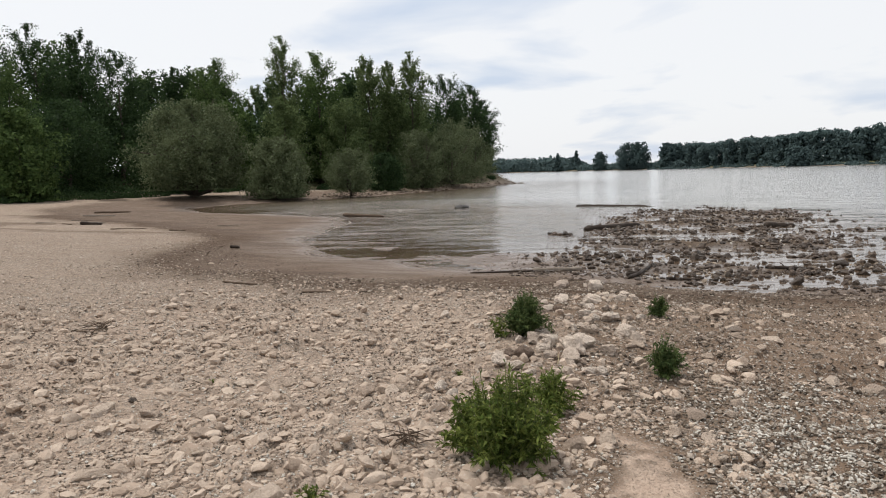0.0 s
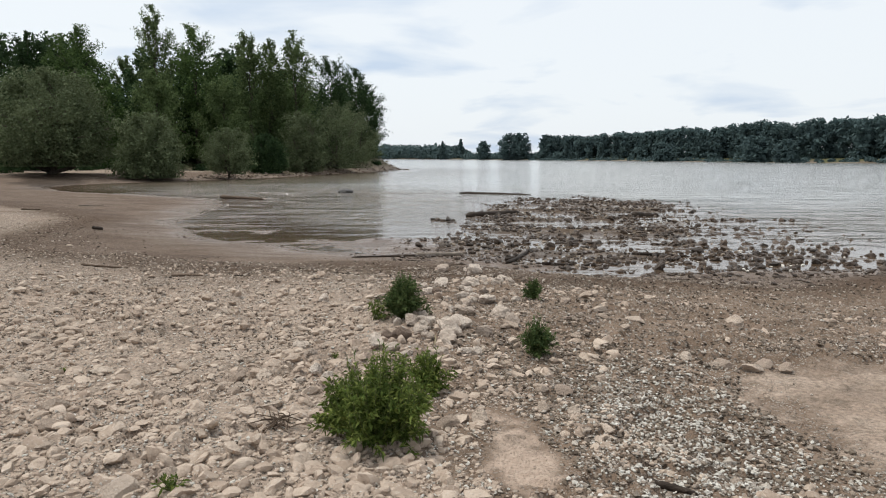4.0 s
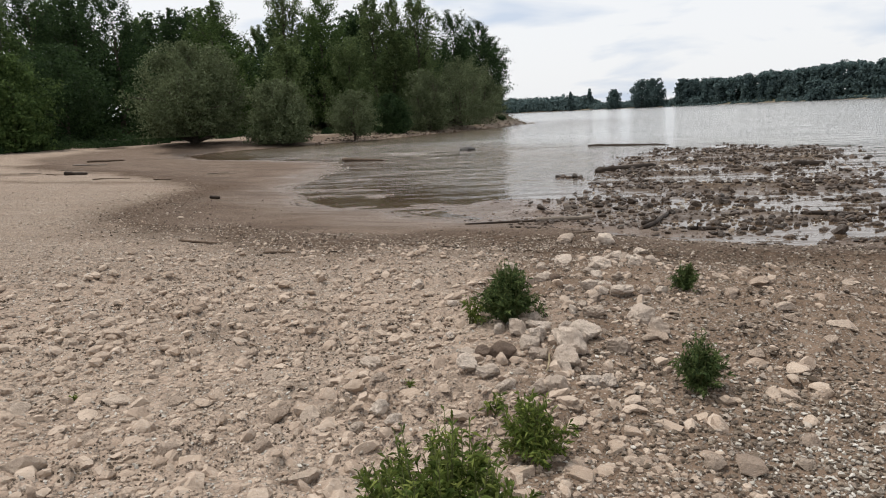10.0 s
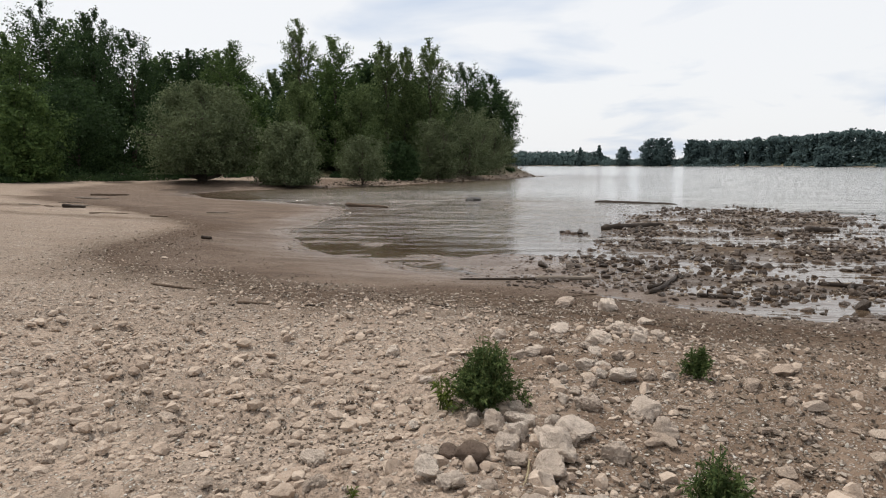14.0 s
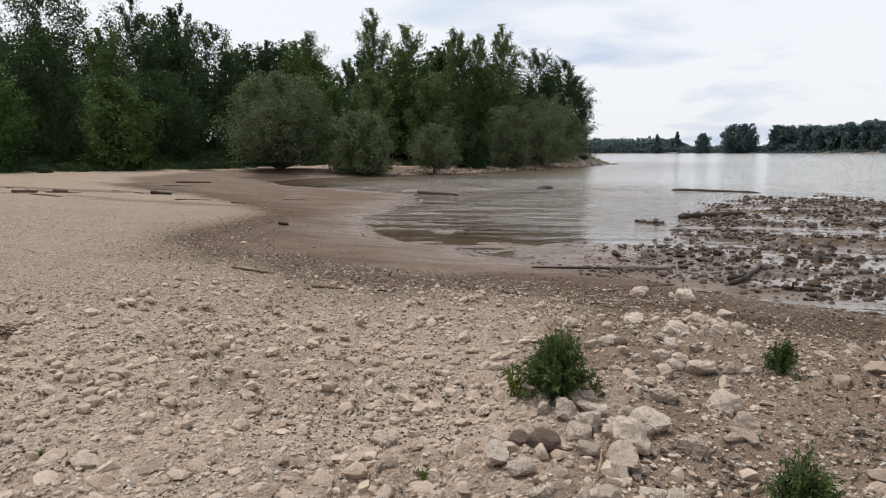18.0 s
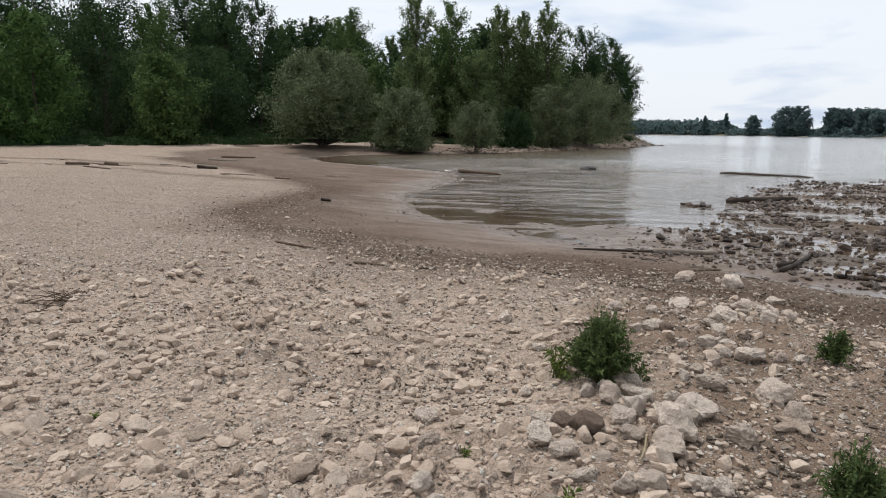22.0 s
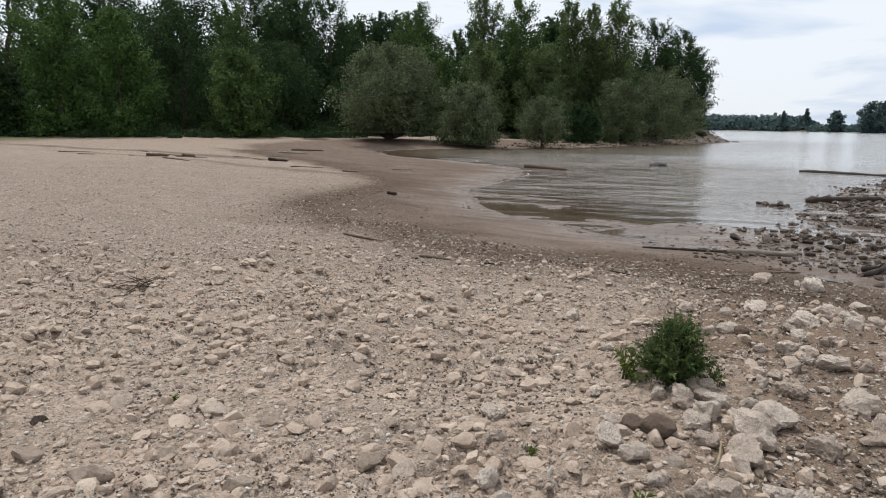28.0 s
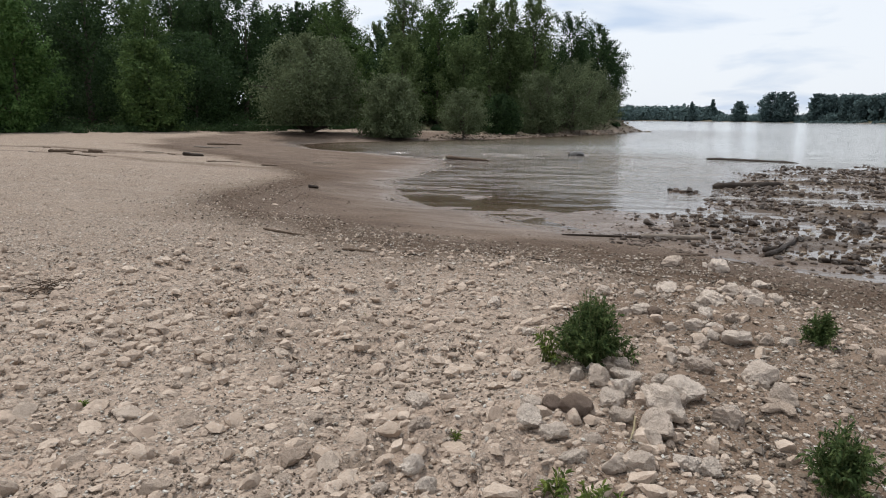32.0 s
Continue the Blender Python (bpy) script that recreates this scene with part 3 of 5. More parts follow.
# ---- stones ----
def ball(level):
    bm = bmesh.new()
    bmesh.ops.create_icosphere(bm, subdivisions=level, radius=1.0)
    bm.verts.ensure_lookup_table()
    v, f = np.array([w.co[:] for w in bm.verts]), np.array([[w.index for w in p.verts] for p in bm.faces])
    bm.free()
    return v, f


def cut_stone(v, rng, cuts, flat=0.62, depth=(0.36, 0.8)):
    """A lump broken along random planes."""
    v = v.copy()
    for _ in range(cuts):
        n = rng.normal(size=3)
        n[2] *= 1.25
        n /= np.linalg.norm(n)
        over = np.maximum(v @ n - rng.uniform(*depth), 0)
        v -= over[:, None] * n
    v *= (1.0, rng.uniform(0.62, 0.95), flat * rng.uniform(0.75, 1.2))
    return v


def blocky(v, rng, amount=0.6):
    """A ball pressed towards a block with worn edges."""
    turn = np.array(Euler(rng.uniform(0, 6.3, 3)).to_matrix())
    v = v @ turn
    box = v / (np.abs(v) ** 5).sum(1)[:, None] ** 0.2
    return (v * (1 - amount) + box * amount) @ np.array(Euler((rng.normal(0, 0.25), rng.normal(0, 0.25), 0)).to_matrix())


def lumpy(v, rng, amount):
    k = rng.normal(size=(5, 3)) * 3.2
    p = rng.uniform(0, 6.3, 5)
    w = np.sin(v @ k.T + p).sum(1) / 5
    k2 = rng.normal(size=(7, 3)) * 9.0
    w2 = np.sin(v @ k2.T + rng.uniform(0, 6.3, 7)).sum(1) / 7
    return v * (1 + amount * (w + 0.55 * w2))[:, None]


def pitted(v, rng, deep):
    """Weathers a lump with broad swells, knobs and small pits."""
    swell = np.zeros(len(v))
    for freq, size, n in ((2.6, 0.15, 5), (6.0, 0.11, 8), (13.0, 0.075, 12), (22.0, 0.045, 14)):
        k = rng.normal(size=(n, 3)) * freq
        w = np.sin(v @ k.T + rng.uniform(0, 6.3, n)).sum(1) / math.sqrt(n)
        swell += size * (w if freq < 4 else -np.abs(w) + 0.7)
    return v * (1.0 + deep * (swell - 0.05))[:, None]


RNG = np.random.default_rng(11)
FINE, MEDIUM, COARSE, LEAST = ball(4), ball(3), ball(2), ball(1)

ROCKS = [mesh("stone", lumpy(cut_stone(lumpy(blocky(MEDIUM[0], RNG), RNG, 0.16), RNG, 10, 0.6, (0.5, 0.88)), RNG, 0.13), MEDIUM[1], True, 20) for _ in range(18)]
ROCKS_WET = [me.copy() for me in ROCKS[:8]]
ROCKS_BROWN = [mesh("stone", pitted(cut_stone(lumpy(FINE[0], RNG, 0.15), RNG, 4, 0.8, (0.7, 0.9)), RNG, 0.35), FINE[1], True) for _ in range(2)]
ROCKS_PALE = [mesh("stone", pitted(cut_stone(lumpy(blocky(FINE[0], RNG, 0.35), RNG, 0.2), RNG, 5, 0.74, (0.62, 0.95)), RNG, 0.8), FINE[1], True, 32) for _ in range(16)]


def lay_stone(x, y, width, meshes, material, label, group, turn=None, sink=0.28, tall=1.0, name="stone"):
    me = meshes[int(RNG.integers(len(meshes)))]
    turn = RNG.uniform(0, 360) if turn is None else turn
    s = width / 2
    rest = np.mean([at(x + a, y + b) for a, b in ((0, 0), (s, 0), (-s, 0), (0, s), (0, -s))])
    tilt = RNG.normal(0, 9, 2)
    where = pose(x, y, rest + s * 0.62 * tall * (1 - 2 * sink), tilt[0], tilt[1], turn) @ Matrix.Diagonal((s, s, s * tall, 1))
    return thing(name, me, material, label, "stone", group, where=where)


RIDGE = "pale stones of the rubble ridge"
for x, y, w in ((1.63, 10.69, 0.28), (2.12, 10.49, 0.29), (2.02, 10.76, 0.12), (1.88, 8.57, 0.2), (2.31, 9.39, 0.17), (1.81, 7.48, 0.16), (1.72, 7.97, 0.09), (1.66, 7.45, 0.07), (1.5, 7.54, 0.24), (1.38, 7.48, 0.11), (1.31, 8.66, 0.25), (1.02, 8.17, 0.14), (0.96, 7.24, 0.16), (1.12, 6.85, 0.11), (1.28, 6.83, 0.16), (1.38, 6.76, 0.13), (1.47, 6.54, 0.19), (1.66, 6.58, 0.13), (1.78, 6.56, 0.12), (1.24, 6.39, 0.12), (1.34, 6.6, 0.1), (1.06, 6.39, 0.07), (1.19, 6.09, 0.08), (1.11, 6.19, 0.11), (0.72, 8.49, 0.19), (0.16, 6.63, 0.12), (-0.2, 7.66, 0.16)):
    lay_stone(x, y, w * 0.86, ROCKS_PALE, PALE_STONE, "rough pale limestone lump lying on the rubble ridge", RIDGE, tall=0.95, sink=0.2)
for x, y, w in ((0.49, 5.66, 0.12), (0.59, 5.61, 0.19), (0.71, 5.69, 0.12), (0.66, 5.4, 0.16), (0.72, 5.51, 0.15), (0.85, 5.49, 0.13), (1.01, 5.55, 0.23), (0.88, 5.34, 0.28), (0.85, 5.17, 0.22), (0.7, 5.24, 0.12), (0.27, 5.33, 0.12), (0.82, 5.06, 0.13), (0.92, 5.68, 0.11), (0.16, 5.72, 0.09)):
    lay_stone(x, y, w * 0.86, ROCKS_PALE, PALE_STONE, "weathered pale stone half bedded in dry sand", RIDGE, sink=0.2)
for x, y, w in ((0.72, 5.84, 0.13), (1.48, 5.56, 0.17), (1.45, 5.85, 0.21), (0.96, 4.92, 0.14), (0.75, 4.86, 0.16), (0.48, 4.84, 0.13), (0.56, 5.0, 0.10), (-0.32, 5.38, 0.15), (-0.24, 5.06, 0.13), (-0.18, 4.73, 0.15), (-0.1, 4.6, 0.12), (-0.28, 4.55, 0.10)):
    lay_stone(x, y, w * 0.86, ROCKS_PALE, PALE_STONE, "pale stone bedded in dry sand beside the ridge", RIDGE, sink=0.25)
lay_stone(0.49, 5.27, 0.16, ROCKS_BROWN[:1], BROWN_STONE, "rust-brown rounded stone among pale rubble", "", turn=20, tall=1.05, sink=0.15)
for x, y, w in ((0.37, 5.32, 0.12), (1.04, 7.15, 0.13), (1.72, 8.75, 0.14)):
    lay_stone(x, y, w, ROCKS_BROWN, BROWN_STONE, "dark brown stone between pale stones", "", sink=0.25)
for x, y, w in ((-0.75, 4.76, 0.16), (-0.54, 4.68, 0.15), (-1.72, 4.96, 0.17), (-1.37, 4.96, 0.13), (-1.53, 4.74, 0.10), (-1.13, 4.36, 0.13), (-0.71, 4.38, 0.13), (-1.22, 4.56, 0.10),
                (-2.13, 4.23, 0.17), (-1.74, 4.17, 0.22), (-1.36, 5.93, 0.14), (-2.39, 6.17, 0.24), (-1.21, 5.73, 0.14), (-3.67, 6.8, 0.24), (-2.2, 4.85, 0.14), (-1.6, 4.46, 0.12),
                (-0.99, 2.98, 0.22), (-0.81, 3.1, 0.13), (-1.61, 3.86, 0.20), (-2.47, 4.26, 0.21), (-0.43, 4.06, 0.17), (-2.02, 3.32, 0.20)):
    lay_stone(x, y, w, ROCKS, STONE, "tan angular stone bedded in the dry beach", "stones of the upper beach", sink=0.42, tall=0.9)
for x, y, w in ((2.27, 6.44, 0.16), (2.5, 7.37, 0.12), (2.91, 7.77, 0.11), (2.65, 6.85, 0.2), (2.48, 6.1, 0.18), (2.45, 5.9, 0.15), (2.39, 6.12, 0.11), (2.68, 5.66, 0.18), (1.72, 5.98, 0.1), (1.99, 5.59, 0.09), (2.06, 5.59, 0.09), (3.45, 7.01, 0.13), (2.44, 5.38, 0.11), (1.43, 5.49, 0.17), (1.97, 5.25, 0.11), (1.4, 5.8, 0.12), (2.6, 5.81, 0.09), (1.72, 5.15, 0.11)):
    lay_stone(x, y, w * 1.1, ROCKS, STONE, "flat grey-tan stone bedded in damp soil", "stones of the lower beach", sink=0.3, tall=0.7)
for x, y, w in ((1.32, 4.09, 0.13), (1.45, 4.06, 0.15), (2.58, 4.58, 0.13), (2.86, 4.5, 0.17), (3.0, 4.34, 0.17), (3.13, 4.42, 0.15), (3.25, 4.33, 0.14), (2.74, 4.44, 0.12), (0.61, 3.62, 0.12), (0.80, 3.63, 0.14),
                (1.22, 3.77, 0.11), (3.84, 5.9, 0.22), (1.46, 5.5, 0.18), (1.81, 4.28, 0.10), (2.14, 3.42, 0.09), (1.38, 3.64, 0.11), (1.34, 3.33, 0.08)):
    lay_stone(x, y, w, ROCKS, STONE, "grey-tan stone on gravel and shell sand", "stones of the lower beach", sink=0.3)
for k in range(30):
    y = RNG.uniform(4.6, 8.9)
    lay_stone(0.75 + 0.33 * (y - 5.0) + RNG.normal(0, 0.3), y, RNG.uniform(0.07, 0.15), ROCKS_PALE, PALE_STONE, "small pale limestone lump on the rubble ridge", RIDGE, sink=0.2)
# smaller stones strewn over the near beach
count = 0
while count < 85:
    x, y = RNG.uniform(-3.2, 3.0), RNG.uniform(2.3, 7.6)
    if RNG.random() > (0.9 if x < 0.6 else 0.45) * (0.35 + rough(x, y, 0.8, 21)) or (0.6 < x < 1.1 and y < 3.7):
        continue
    lay_stone(x, y, RNG.uniform(0.055, 0.12), ROCKS, STONE, "small tan stone bedded in dry sand", "small stones of the upper beach", sink=0.42, tall=0.9)
    count += 1


def strewn(name, x, y, size, variants, faces, material, label, category, sink=0.25, tall=1.0, lean=0.35, seed=5, crisp=0):
    """Many loose pieces in one mesh."""
    rng = np.random.default_rng(seed)
    n = len(x)
    pick = rng.integers(0, len(variants), n)
    v = np.stack(variants)[pick] * size[:, None, None] * rng.uniform(0.8, 1.25, (n, 1, 3)) * (1, 1, tall)
    a, b = rng.uniform(0, 6.283, n), rng.normal(0, lean, n)
    ca, sa, cb, sb = np.cos(a)[:, None], np.sin(a)[:, None], np.cos(b)[:, None], np.sin(b)[:, None]
    vx, vz = v[..., 0] * cb + v[..., 2] * sb, -v[..., 0] * sb + v[..., 2] * cb
    out = np.stack([vx * ca - v[..., 1] * sa + x[:, None], vx * sa + v[..., 1] * ca + y[:, None], vz], -1)
    out[..., 2] += (height(x, y) + size * tall * (0.5 - sink))[:, None]
    k = v.shape[1]
    f = (faces[None] + (np.arange(n) * k)[:, None, None]).reshape(-1, 3)
    return thing(name, mesh(name, out.reshape(-1, 3), f, crisp > 0, crisp), material, label, category, kind="stuff")


def fan(n, near, far, rng, left=-62, right=52):
    """Places over the fan of beach before the walker, denser close by."""
    a = np.radians(rng.uniform(left, right, n))
    r = near * (far / near) ** rng.random(n)
    return 0.3 + r * np.sin(a), 0.4 + r * np.cos(a)


COBBLES = [lumpy(cut_stone(lumpy(blocky(COARSE[0], RNG), RNG, 0.15), RNG, 9, 0.6, (0.45, 0.85)), RNG, 0.13) * 1.05 for _ in range(28)]
WET_LUMPS = [cut_stone(lumpy(LEAST[0], RNG, 0.3), RNG, 4, 0.85, (0.5, 0.9)) for _ in range(24)]
ROUND_LUMPS = [lumpy(cut_stone(COARSE[0], RNG, 10, 0.7, (0.4, 0.85)), RNG, 0.22) for _ in range(24)]
CHIPS = [cut_stone(LEAST[0], RNG, 4, 0.6, (0.55, 0.9)) for _ in range(24)]
OCTA = np.array([(1, 0, 0), (0, 1, 0), (-1, 0, 0), (0, -1, 0), (0, 0, 1), (0, 0, -1)], float)
OCTA_FACES = np.array([(0, 1, 4), (1, 2, 4), (2, 3, 4), (3, 0, 4), (1, 0, 5), (2, 1, 5), (3, 2, 5), (0, 3, 5)])
CRUMBS = [(OCTA + RNG.normal(0, 0.2, OCTA.shape)) * (1, RNG.uniform(0.6, 1), RNG.uniform(0.5, 0.8)) for _ in range(20)]
FLAKES = [cut_stone(LEAST[0], RNG, 3, 0.42, (0.5, 0.9)) for _ in range(12)]

def bare(x, y):
    """Patches of bare sand."""
    return np.exp(-(((x - 0.90 - 0.12 * (y - 3.2)) / 0.15) ** 2) - ((y - 3.2) / 0.46) ** 2) + (rough(x, y, 0.22, 15) - 0.5) * 0.7 * (y < 4.2) * (np.abs(x - 0.88) < 0.6) + np.exp(-(((x - 3.5) / 0.85) ** 2) - ((y - 3.4) / 1.1) ** 2)


rng = np.random.default_rng(31)
x, y = fan(10000, 1.5, 11, rng)
cover = rough(x, y, 0.9, 22) * 0.55 + rough(x, y, 0.35, 23) * 0.45
keep = (cover + 0.22 * (x < 0.5) - 0.28 * soft(x, 0.7, 1.3) - bare(x, y) - 0.2 * soft(y, 7, 9.5) > 0.38) & (shore(x, y) > 4.6)
x, y = x[keep], y[keep]
near = np.hypot(x - 0.3, y - 0.8) < 4.9
strewn("far_cobbles", x[~near], y[~near], 0.018 + 0.05 * rng.random((~near).sum()) ** 2.6, CHIPS, LEAST[1], COBBLE, "tan cobbles and broken stones farther down the beach", "cobbles", sink=0.2)
x, y = x[near], y[near]
strewn("cobbles", x, y, 0.015 + 0.05 * rng.random(len(x)) ** 3.2, COBBLES, COARSE[1], COBBLE, "loose tan cobbles and broken stones over dry sand", "cobbles", sink=0.46, lean=0.16, crisp=26)
x, y = fan(27000, 1.2, 16, rng)
cover = rough(x, y, 0.5, 26) * 0.6 + rough(x, y, 0.2, 27) * 0.4
keep = (cover - 0.7 * bare(x, y) - 0.22 * soft(x, 0.9, 1.4) > 0.30) & (shore(x, y) > 3.6)
x, y = x[keep], y[keep]
near = np.hypot(x - 0.3, y - 1.0) < 5.0
strewn("small_far_stones", x[~near], y[~near], 0.010 + 0.02 * rng.random((~near).sum()) ** 1.8, CRUMBS, OCTA_FACES, COBBLE, "small broken tan stones farther over the dry beach", "pebbles", sink=0.3)
x, y = x[near], y[near]
strewn("small_stones", x, y, 0.009 + 0.018 * rng.random(len(x)) ** 1.8, CHIPS, LEAST[1], COBBLE, "small broken tan stones scattered over dry sand", "pebbles", sink=0.36)
x, y = fan(17000, 1.2, 12, rng)
keep = (rough(x, y, 0.6, 24) - 0.5 * bare(x, y) > 0.22) & (shore(x, y) > 2.6)
x, y = x[keep], y[keep]
strewn("gravel", x, y, 0.004 + 0.010 * rng.random(len(x)) ** 2, CRUMBS, OCTA_FACES, GRIT, "fine mixed gravel scattered over the beach", "gravel", sink=0.1)
x, y = fan(22000, 7, 26, rng, -62, 10)
keep = (rough(x, y, 1.4, 35) > 0.25) & (shore(x, y) > 3.0)
x, y = x[keep], y[keep]
strewn("beach_stones", x, y, 0.009 + 0.022 * rng.random(len(x)) ** 2.5, CRUMBS, OCTA_FACES, GRIT, "scattered stones and bits over the wide beach", "pebbles", sink=0.2, tall=0.55)
# all round the walker's feet
x, y = rng.uniform(-5, 5, 5000), rng.uniform(-4, 2.6, 5000)
strewn("loose_stones", x, y, 0.008 + 0.030 * rng.random(len(x)) ** 2.5, CRUMBS, OCTA_FACES, COBBLE, "loose tan stones on dry sand", "pebbles", sink=0.15)
x, y = rng.normal(1.78, 0.32, 3900), rng.normal(3.05, 0.8, 3900)
x = x + 0.22 * (y - 3.1)
x2, y2 = fan(5200, 1.4, 12, rng)
x, y = np.append(x, x2), np.append(y, y2)
keep = (shore(x, y) > 3.4) & (bare(x, y) < 0.25) & (y > 1.2)
x, y = x[keep], y[keep]
strewn("shell_fragments", x, y, 0.007 + 0.010 * rng.random(len(x)) ** 1.5, FLAKES, LEAST[1], SHELL, "bleached white shell pieces and pebbles in gravel", "shells", sink=0.05, lean=0.6)
x, y = rng.normal(1.8, 0.55, 5000), rng.normal(3.6, 1.2, 5000)
keep = (bare(x, y) < 0.3) & (y > 1.2) & (x > 1.0)
x, y = x[keep], y[keep]
strewn("shell_gravel", x, y, 0.006 + 0.013 * rng.random(len(x)) ** 1.8, CHIPS, LEAST[1], DARK_GRIT, "grey and dark pebbles among the shell pieces", "gravel", sink=0.1)
# rubble between the ridge's larger stones
x, y = rng.uniform(-0.2, 2.6, 1000), rng.uniform(4.4, 9.2, 1000)
near = np.abs(x - (0.75 + 0.33 * (y - 5.0))) / 0.48
keep = (rng.random(len(x)) < np.exp(-(near**2)) * (0.25 + 0.9 * rough(x, y, 0.5, 33))) & (np.hypot(x - 0.47, y - 5.25) > 0.17)
x, y = x[keep], y[keep]
strewn("ridge_rubble", x, y, 0.016 + 0.05 * rng.random(len(x)) ** 2.0, ROUND_LUMPS, COARSE[1], COBBLE, "pale rubble filling the stony ridge", "rubble", sink=0.3, lean=0.2, crisp=26)
# darker gravel left along the strand
x, y = rng.uniform(-8, 7, 42000), rng.uniform(7.5, 20, 42000)
d = shore(x, y) - strand_edge(x, y)
keep = (rng.random(len(x)) < np.exp(-(((d + 0.2) / 1.6) ** 2)) * (0.15 + rough(x, y, 0.9, 34)) * np.clip(11 / np.hypot(x, y), 0, 1))
x, y = x[keep], y[keep]
strewn("strand_gravel", x, y, 0.008 + 0.02 * rng.random(len(x)) ** 2.2, CRUMBS, OCTA_FACES, DARK_GRIT, "dark damp gravel along the strand line", "gravel", sink=0.2, tall=0.6)
# dark soil and grit that also stands in for the shade between stones
x, y = fan(64000, 1.4, 10, rng)
keep = (rng.random(len(x)) < 1.6 * soft(rough(x, y, 0.5, 39) * 0.55 + rough(x, y, 0.16, 40) * 0.45, 0.42, 0.72)) & (shore(x, y) > 3.4) & (bare(x, y) < 0.3)
x, y = x[keep], y[keep]
strewn("dark_crumbs", x, y, (0.0032 + 0.0075 * rng.random(len(x)) ** 1.8) * np.clip(np.hypot(x, y) / 4, 0.8, 1.5), CRUMBS, OCTA_FACES, CRUMB, "dark grey-brown crumbs of soil and grit, also for shade between stones", "grit", sink=0.1)
x, y = fan(15000, 1.4, 11, rng)
keep = (rng.random(len(x)) < soft(rough(x, y, 0.6, 47), 0.3, 0.7)) & (shore(x, y) > 3.6) & (bare(x, y) < 0.3)
x, y = x[keep], y[keep]
strewn("white_chips", x, y, 0.004 + 0.007 * rng.random(len(x)) ** 2, CRUMBS, OCTA_FACES, SHELL, "tiny white shell chips scattered over the beach", "shells", sink=0.0)
# gravelly soil of the lower beach
x, y = rng.uniform(0.9, 8, 17000), rng.uniform(2.5, 11.5, 17000)
keep = (rng.random(len(x)) < np.clip(5 / np.hypot(x, y), 0, 1) * (0.25 + 0.9 * rough(x, y, 0.7, 48))) & (shore(x, y) > 1.2) & (bare(x, y) < 0.3)
x, y = x[keep], y[keep]
strewn("soil_gravel", x, y, 0.006 + 0.02 * rng.random(len(x)) ** 2.4, CRUMBS, OCTA_FACES, GRIT, "mixed brown and pale gravel in the damp soil", "gravel", sink=0.1)
x, y = rng.uniform(0.9, 8, 12000), rng.uniform(2.5, 11.5, 12000)
keep = (rng.random(len(x)) < np.clip(5 / np.hypot(x, y), 0, 1) * (0.2 + rough(x, y, 0.5, 49))) & (shore(x, y) > 1.0) & (bare(x, y) < 0.3)
x, y = x[keep], y[keep]
strewn("soil_clods", x, y, 0.008 + 0.022 * rng.random(len(x)) ** 2, CRUMBS, OCTA_FACES, CRUMB, "small brown clods of damp soil", "soil", sink=0.3, tall=0.8)
x, y = fan(20000, 7.5, 30, rng, -64, 4)
keep = (rng.random(len(x)) < 0.25 + 0.9 * rough(x * 0.5, y, 1.3, 56) ** 1.5) & (shore(x, y) > 4.0)
x, y = x[keep], y[keep]
strewn("beach_grit", x, y, (0.006 + 0.011 * rng.random(len(x)) ** 2) * np.clip(np.hypot(x, y) / 14, 0.8, 1.5), CRUMBS, OCTA_FACES, GRIT, "dark grit and crumbs over the wide beach", "grit", sink=0.2, tall=0.5)
x, y = rng.uniform(-6, 4, 5000), rng.uniform(13, 24, 5000)
keep = (np.abs(height(x, y) - WATER - 0.01) < 0.02) & (rng.random(5000) < 0.05 + 0.7 * rough(x * 0.5, y, 0.8, 57) ** 2) & (bar(x, y) < 0.4)
x, y = x[keep], y[keep]
strewn("flat_scraps", x, y, 0.012 + 0.05 * rng.random(len(x)) ** 3, FLAKES, LEAST[1], LITTER, "dark scraps of wood and mud on the wet flats", "flotsam", sink=0.15, tall=0.5, lean=0.15)
# dark crumbs of wood and leaf on the strand line
x, y = rng.uniform(-9, 9, 16000), rng.uniform(8, 24, 16000)
d = shore(x, y) - strand_edge(x, y)
keep = (rng.random(len(x)) < np.exp(-((d / 0.9) ** 2)) * (0.2 + rough(x, y, 0.7, 28)))
x, y = x[keep], y[keep]
strewn("strand_litter", x, y, 0.006 + 0.022 * rng.random(len(x)) ** 2.5, FLAKES, LEAST[1], LITTER, "dark crumbs of wood and bark along the strand line", "flotsam", sink=0.05, lean=0.4)

# stones of the bar in the shallows
placed = 0
while placed < 150:
    x, y = RNG.uniform(1.0, 16), RNG.uniform(11.2, 17 if placed % 2 else 28)
    if RNG.random() > bar(x, y) * 0.9 or shore(x, y) > 0.2:
        continue
    lay_stone(x, y, 0.08 + 0.24 * RNG.random() ** 2.0, ROCKS_WET, WET_STONE, "dark wet stone standing in shallow water", "wet stones of the bar", sink=0.22, tall=0.95)
    placed += 1
x, y = rng.uniform(0.5, 19, 60000), rng.uniform(10.5, 42, 60000)
away = np.hypot(x, y)
low_side = shallows(x, y)
b = bar(x, y) * (1 - 0.25 * low_side)
keep = (rng.random(len(x)) < b * (0.05 + 2.2 * rough(x, y, 1.8, 25) * rough(x, y, 0.55, 38)) * np.clip(15 / away, 0.25, 1) * 0.85) & (shore(x, y) < 0.7)
x, y, away, low_side = x[keep], y[keep], away[keep], low_side[keep]
